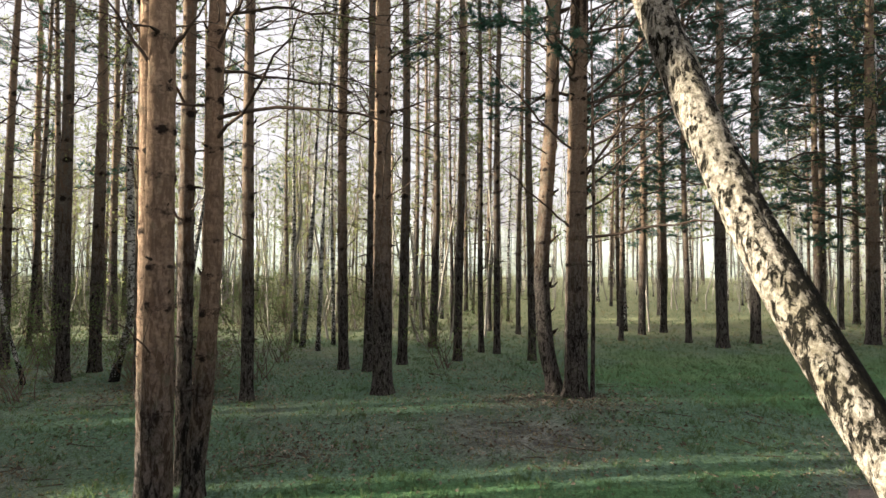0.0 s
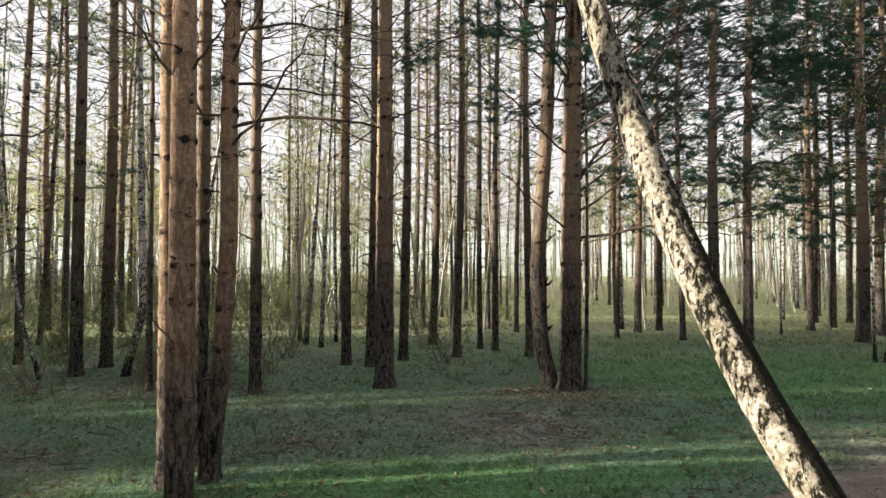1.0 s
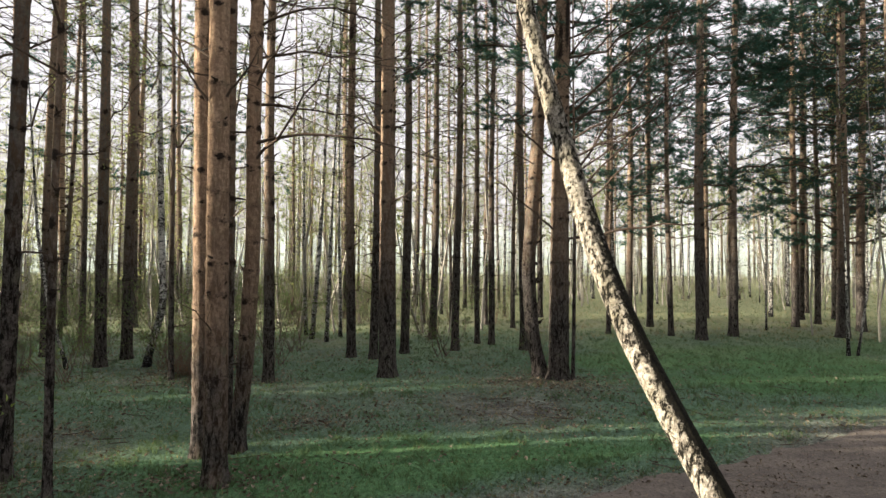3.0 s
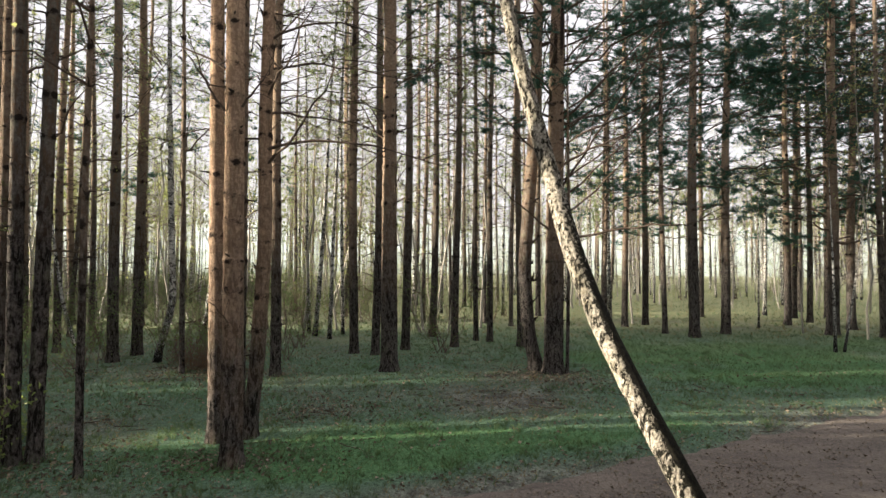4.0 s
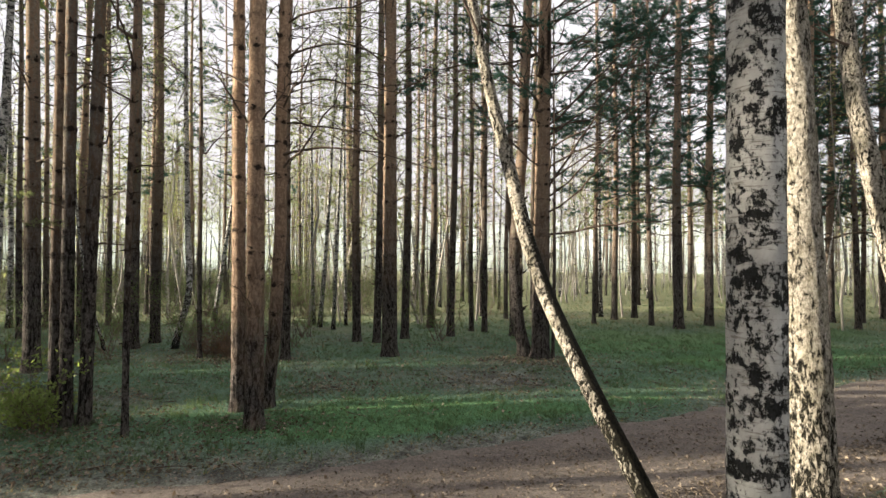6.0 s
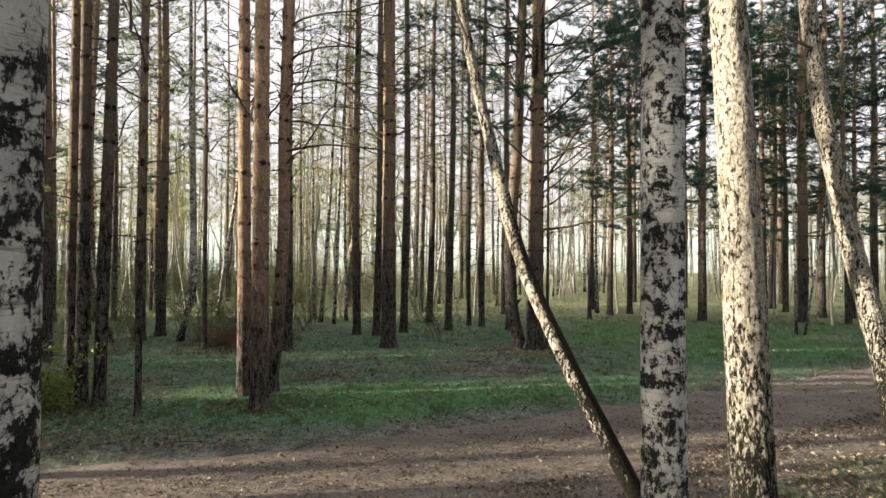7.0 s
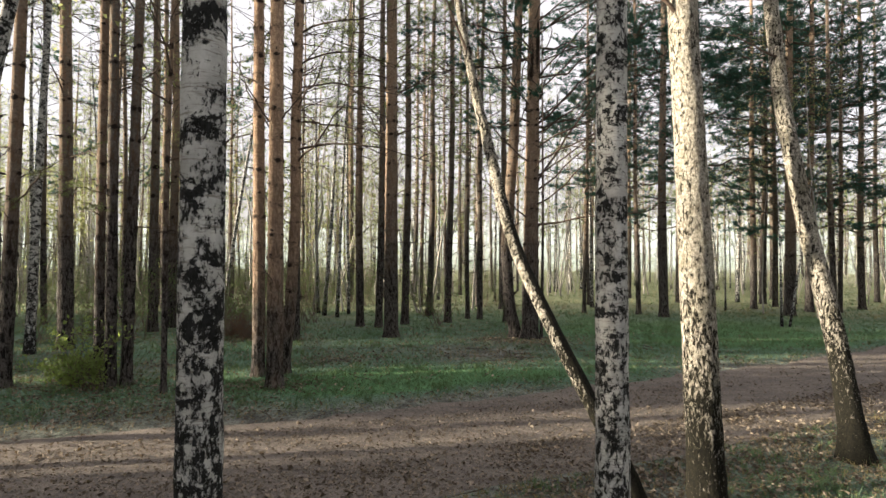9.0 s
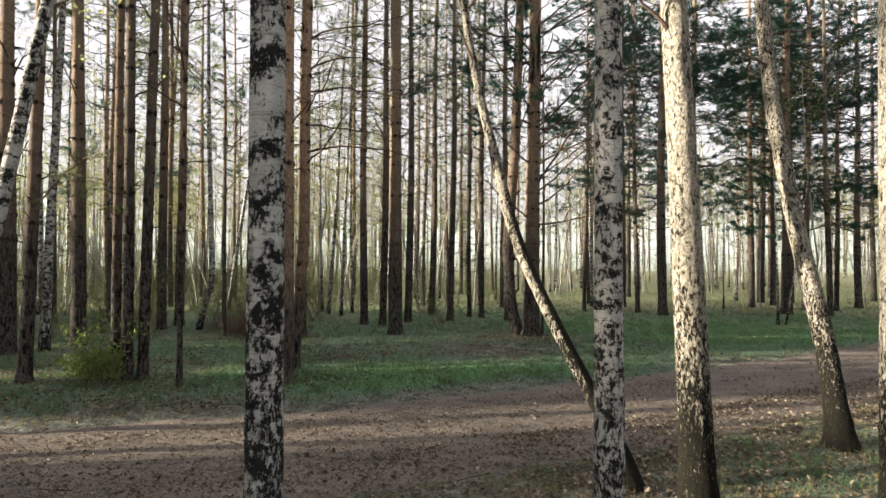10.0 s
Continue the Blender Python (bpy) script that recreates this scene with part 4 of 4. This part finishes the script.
# thin saplings that fill the gaps between the far trunks
rng = np.random.default_rng(55)
stems, sprays, haze_ = Geo(), Geo(), Geo()
for _ in range(520):
    y = 17 + 45 * rng.random()
    x = rng.uniform(-0.84, 0.84) * (y + 5)
    if 3.0 < x < 22 and y < 30 and rng.random() < 0.9:
        continue
    h = rng.uniform(3.5, 11.0)
    line = curved((x, y, 0), (rng.normal() * 0.10, rng.normal() * 0.06, 1.0), h, 0.0, rng, 9, 0.10)
    stems.tube(line, np.linspace(0.014 + 0.0042 * h, 0.008, 9), 4)
    for _ in range(int(1.3 * h)):
        i = rng.integers(2, 9)
        a = rng.uniform(0, 6.28)
        tw = curved(line[i], (math.cos(a), math.sin(a), rng.uniform(0.2, 1.2)), rng.uniform(0.5, 1.8), -0.15, rng, 5, 0.25)
        sprays.tube(tw, np.linspace(0.010, 0.003, 5), 3)
        for _ in range(2):
            j = rng.integers(1, 4)
            t2 = curved(tw[j], tw[j] - tw[j - 1] + rng.normal(size=3) * 0.25, rng.uniform(0.3, 0.9), -0.1, rng, 4, 0.3)
            sprays.tube(t2, np.linspace(0.006, 0.002, 4), 3)
            k = 8 if x < -1.5 else 3
            haze_.leaves(t2[rng.integers(1, 4, k)] + rng.normal(size=(k, 3)) * 0.15, 0.10, 0.075, rng)
e = tagged(new("far_saplings"), "thin pale saplings with bare twigs and young leaves", "saplings", kind="stuff")
tagged(part("stemwork", stems.mesh("stemwork", PALE_TWIG), e), kind="stuff")
tagged(part("twigwork", sprays.mesh("twigwork", BIRCH_TWIG), e), kind="stuff")
tagged(part("foliage", haze_.mesh("foliage", SPRING_LEAF, False), e), kind="stuff")

# pale glowing distance, its top uneven as tree tops are
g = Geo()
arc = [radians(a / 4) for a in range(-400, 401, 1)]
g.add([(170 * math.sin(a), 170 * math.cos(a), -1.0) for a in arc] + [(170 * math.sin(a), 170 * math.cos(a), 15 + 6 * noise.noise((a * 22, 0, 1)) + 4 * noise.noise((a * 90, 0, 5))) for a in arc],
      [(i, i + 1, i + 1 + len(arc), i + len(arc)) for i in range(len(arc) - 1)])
tagged(new("backdrop", g.mesh("backdrop", FAR_MAT)), "glowing backdrop for pale, hazy green and ochre far woodland", "far woodland", kind="structure")


# ---- bushes ----
def bush_data(rng, height, spread, stems, leaves, size, leaf):
    wood, green = Geo(), Geo()
    for _ in range(stems):
        a = rng.uniform(0, 6.28)
        ln = height * rng.uniform(0.5, 1.1)
        line = curved(rng.normal(size=3) * (0.08, 0.08, 0), (math.cos(a) * spread, math.sin(a) * spread, 1.0), ln, rng.uniform(-0.25, 0.1), rng, 7, 0.25)
        wood.tube(line, np.linspace(0.008, 0.002, 7), 3)
        pts = []
        for _ in range(6):
            i = rng.integers(2, 7)
            l2 = curved(line[i], rng.normal(size=3) + np.array((math.cos(a), math.sin(a), 0.4)), ln * rng.uniform(0.15, 0.4), -0.1, rng, 4, 0.3)
            wood.tube(l2, np.linspace(0.004, 0.0015, 4), 3)
            pts += [l2[rng.integers(1, 4)] + rng.normal(size=3) * 0.04 for _ in range(leaves)]
        green.leaves(pts, size, size * 0.6, rng)
    return wood.mesh("stems", BIRCH_TWIG), green.mesh("leaves", leaf, False)


BUSHES = [bush_data(np.random.default_rng(80 + i), 1.7, 0.45, 11, 13, 0.036, SHRUB_LEAF) for i in range(4)]
SMALL = [bush_data(np.random.default_rng(90 + i), 0.95, 0.75, 12, 8, 0.070, FRESH_LEAF) for i in range(2)]
THICK = bush_data(np.random.default_rng(93), 0.50, 1.3, 17, 9, 0.050, SHRUB_LEAF)
BROWN = bush_data(np.random.default_rng(95), 0.95, 1.1, 46, 4, 0.032, BROWN_FERN)


def bush(x, y, data, turn, s=1.0, name="shrub", label="young shrub with sparse fresh green leaves", category="shrub"):
    e = tagged(new(name), label, category, "undergrowth")
    e.matrix_basis = Matrix.Translation((x, y, ground_z(x, y))) @ pose(0, 0, 0, 0, 0, turn)
    e.scale = (s, s, s)
    tagged(part("stemwork", data[0], e), kind="stuff")
    tagged(part("foliage", data[1], e), kind="stuff")


bush(-5.35, 4.75, SMALL[0], 20, 1.1, label="leafy yellow-green bush at the foot of a pine cluster")
bush(-5.0, 4.6, SMALL[1], 140, 0.8, label="leafy yellow-green bush at the foot of a pine cluster")
bush(-8.2, 9.0, SMALL[1], 60, 0.6)
# low bushes added to keep the sun off the floor behind them
for x, y, turn in ((-5.8, 5.35, 0), (-5.85, 5.65, 80), (-6.0, 5.95, 200)):
    bush(x, y, THICK, turn, 1.0, label="low leafy bush added beside a pine cluster to shade the floor")
bush(-4.75, 10.6, BROWN, 0, 1.1, "withered_bush", "rusty brown withered bush among the pines", "withered bush")
bush(-5.3, 11.0, BROWN, 130, 0.8, "withered_bush", "rusty brown withered bush among the pines", "withered bush")
rng = np.random.default_rng(62)
for _ in range(11):
    bush(rng.uniform(-9.5, -4.6), rng.uniform(9.2, 13.5), BUSHES[rng.integers(4)], rng.uniform(0, 360), rng.uniform(0.7, 1.35), label="thin young shrub with fresh green leaves between pines")
rng = np.random.default_rng(61)
for _ in range(150):
    y = rng.uniform(12, 58)
    x = rng.uniform(-0.75 * y - 3, -2.6) if rng.random() < 0.8 else rng.uniform(-2, 0.6 * y)
    if 3 < x < 20 and y < 29:
        continue
    bush(x, y, BUSHES[rng.integers(4)], rng.uniform(0, 360), rng.uniform(0.6, 1.5))

# ---- grass and fallen leaves ----
rng = np.random.default_rng(71)
green, dry = Geo(), Geo()
at_g, at_d = [], []
for _ in range(110000):
    y = -0.8 + 20 * rng.random() ** 1.4 - 3.2 * rng.random() ** 2
    x = rng.uniform(-0.78 * (y + 4.5) - 1, 0.78 * (y + 4.5) + 1)
    o = road_off(x, y)
    if o < 1.45 or y < -4:
        continue
    l = lushness(x, y) + 0.55 * noise.noise((x * 1.4, y * 1.4, 15.0)) + 0.45 * noise.noise((x * 4.2, y * 4.2, 2.0))
    p = (x, y, ground_z(x, y) - 0.004)
    if rng.random() < 0.06 + l:
        at_g.append(p)
    elif rng.random() < 0.35:
        at_d.append(p)
for _ in range(15000):
    x, y = rng.normal() * 8.0, -2.0 - 5.0 * abs(rng.normal()) + 2.0 * rng.random()
    if road_off(x, y) > 1.5:
        (at_g if rng.random() < 0.15 + lushness(x, y) else at_d).append((x, y, ground_z(x, y) - 0.004))
# coarser tufts farther off
far_g, far_d = [], []
for _ in range(26000):
    y = rng.uniform(17, 62)
    x = rng.uniform(-0.8, 0.8) * (y + 5)
    (far_g if rng.random() < 0.72 else far_d).append((x, y, ground_z(x, y) - 0.01))
green.blades(far_g, [(0, 0, 1.0)] * len(far_g), 5, 0.13, 0.016, rng, 0.6)
dry.blades(far_d, [(0, 0, 0.8)] * len(far_d), 5, 0.15, 0.016, rng, 0.7)
tall = [p for p in at_g if noise.noise((p[0] * 2.6, p[1] * 2.6, 33.0)) > 0.12]
green.blades(at_g, [(0, 0, 1.0)] * len(at_g), 4, 0.055, 0.007, rng, 0.55)
green.blades(tall, [(0, 0, 1.0)] * len(tall), 3, 0.115, 0.008, rng, 0.45)
dry.blades(at_d, [(0, 0, 0.7)] * len(at_d), 4, 0.07, 0.006, rng, 0.7)
tagged(new("grass", green.mesh("grass", GRASS, False)), "short fresh green grass on the forest floor", "grass", kind="stuff")
tagged(new("dry_grass", dry.mesh("dry_grass", DRY_GRASS, False)), "dry straw-coloured grass on the forest floor", "dry grass", kind="stuff")

# fallen leaves lie in drifts: thick in some places, thin in others
lit = Geo()
pts, big_pts = [], []


def drop_leaf(x, y, lift=0.010, share=0.4):
    p = (x, y, ground_z(x, y) + (0.05 if road_off(x, y) < 1.55 else lift))
    (big_pts if rng.random() < share else pts).append(p)


for _ in range(85000):
    y = -1.6 + 17 * rng.random() ** 1.3 - 3.5 * rng.random() ** 2
    x = rng.uniform(-0.78 * (y + 4.8) - 1, 0.78 * (y + 4.8) + 1)
    o = road_off(x, y)
    drift = 0.5 + noise.noise((x * 0.9, y * 0.9, 21.0)) + 0.5 * noise.noise((x * 3.1, y * 3.1, 4.0))
    if rng.random() > (0.55 if o < 1.5 else drift * (1.0 - 0.75 * lushness(x, y))):
        continue
    drop_leaf(x, y, 0.010, 0.08 if o < 1.6 else 0.65)
for _ in range(34000):
    x = 4.0 + 3.6 * rng.normal()
    y = road_mid(x) - 0.6 - 4.4 * rng.random() ** 1.2
    if rng.random() < 0.55 + noise.noise((x * 1.3, y * 1.3, 8.0)):
        drop_leaf(x, y, 0.010, 0.25)
for _ in range(8000):
    x = rng.uniform(-6.0, 4.0)
    drop_leaf(x, road_mid(x) + rng.uniform(-1.5, 1.1), 0.010, 0.04)
for _ in range(16000):
    x, y = rng.normal() * 8.0, -3.5 - 4.5 * abs(rng.normal()) + 2.5 * rng.random()
    if road_off(x, y) > 1.2:
        drop_leaf(x, y)
for cx, cy, k, sx in ((2.2, 10.2, 1500, 0.75), (-4.7, 10.4, 1300, 0.8), (-2.5, 5.0, 700, 0.5), (-4.95, 4.8, 900, 0.6), (-4.3, 3.6, 900, 0.8), (-1.9, 7.2, 500, 0.6)):
    for _ in range(k):
        drop_leaf(cx + rng.normal() * sx, cy + rng.normal() * sx * 0.6)
lit.leaves(pts, 0.030, 0.022, rng, (0, 0, 1.0), 0.35)
lit.leaves(big_pts, 0.058, 0.042, rng, (0, 0, 1.0), 0.45)
tagged(new("fallen_leaves", lit.mesh("fallen_leaves", DRY_LEAF, False)), "brown fallen leaves scattered over the floor", "fallen leaves", kind="stuff")

# twigs lying about
g = Geo()
for _ in range(240):
    y = -1 + 15 * rng.random()
    x = rng.uniform(-0.75 * (y + 4.5), 0.75 * (y + 4.5))
    a, ln = rng.uniform(0, 6.28), rng.uniform(0.12, 0.7)
    line = curved((x, y, ground_z(x, y) + (0.035 if road_off(x, y) < 1.7 else 0.015)), (math.cos(a), math.sin(a), 0.04), ln, 0.0, rng, 5, 0.25)
    line[:, 2] = [ground_z(p[0], p[1]) + (0.035 if road_off(p[0], p[1]) < 1.7 else 0.015) for p in line]
    g.tube(line, np.linspace(0.007, 0.002, 5), 4)
tagged(new("fallen_twigs", g.mesh("fallen_twigs", DEAD_WOOD)), "thin dead twigs lying on the forest floor", "twigs", kind="stuff")

# a broken stick left standing in the verge
g = Geo()
g.tube([(0, 0, -0.05), (0.05, 0.02, 0.12), (0.12, 0.05, 0.34)], [0.034, 0.032, 0.026], 9)
stick = tagged(new("broken_stick", g.mesh("broken_stick", FLAKY_BARK)), "short pale broken birch stick standing in the verge", "stick")
stick.location = (-3.93, 0.62, ground_z(-3.93, 0.62))
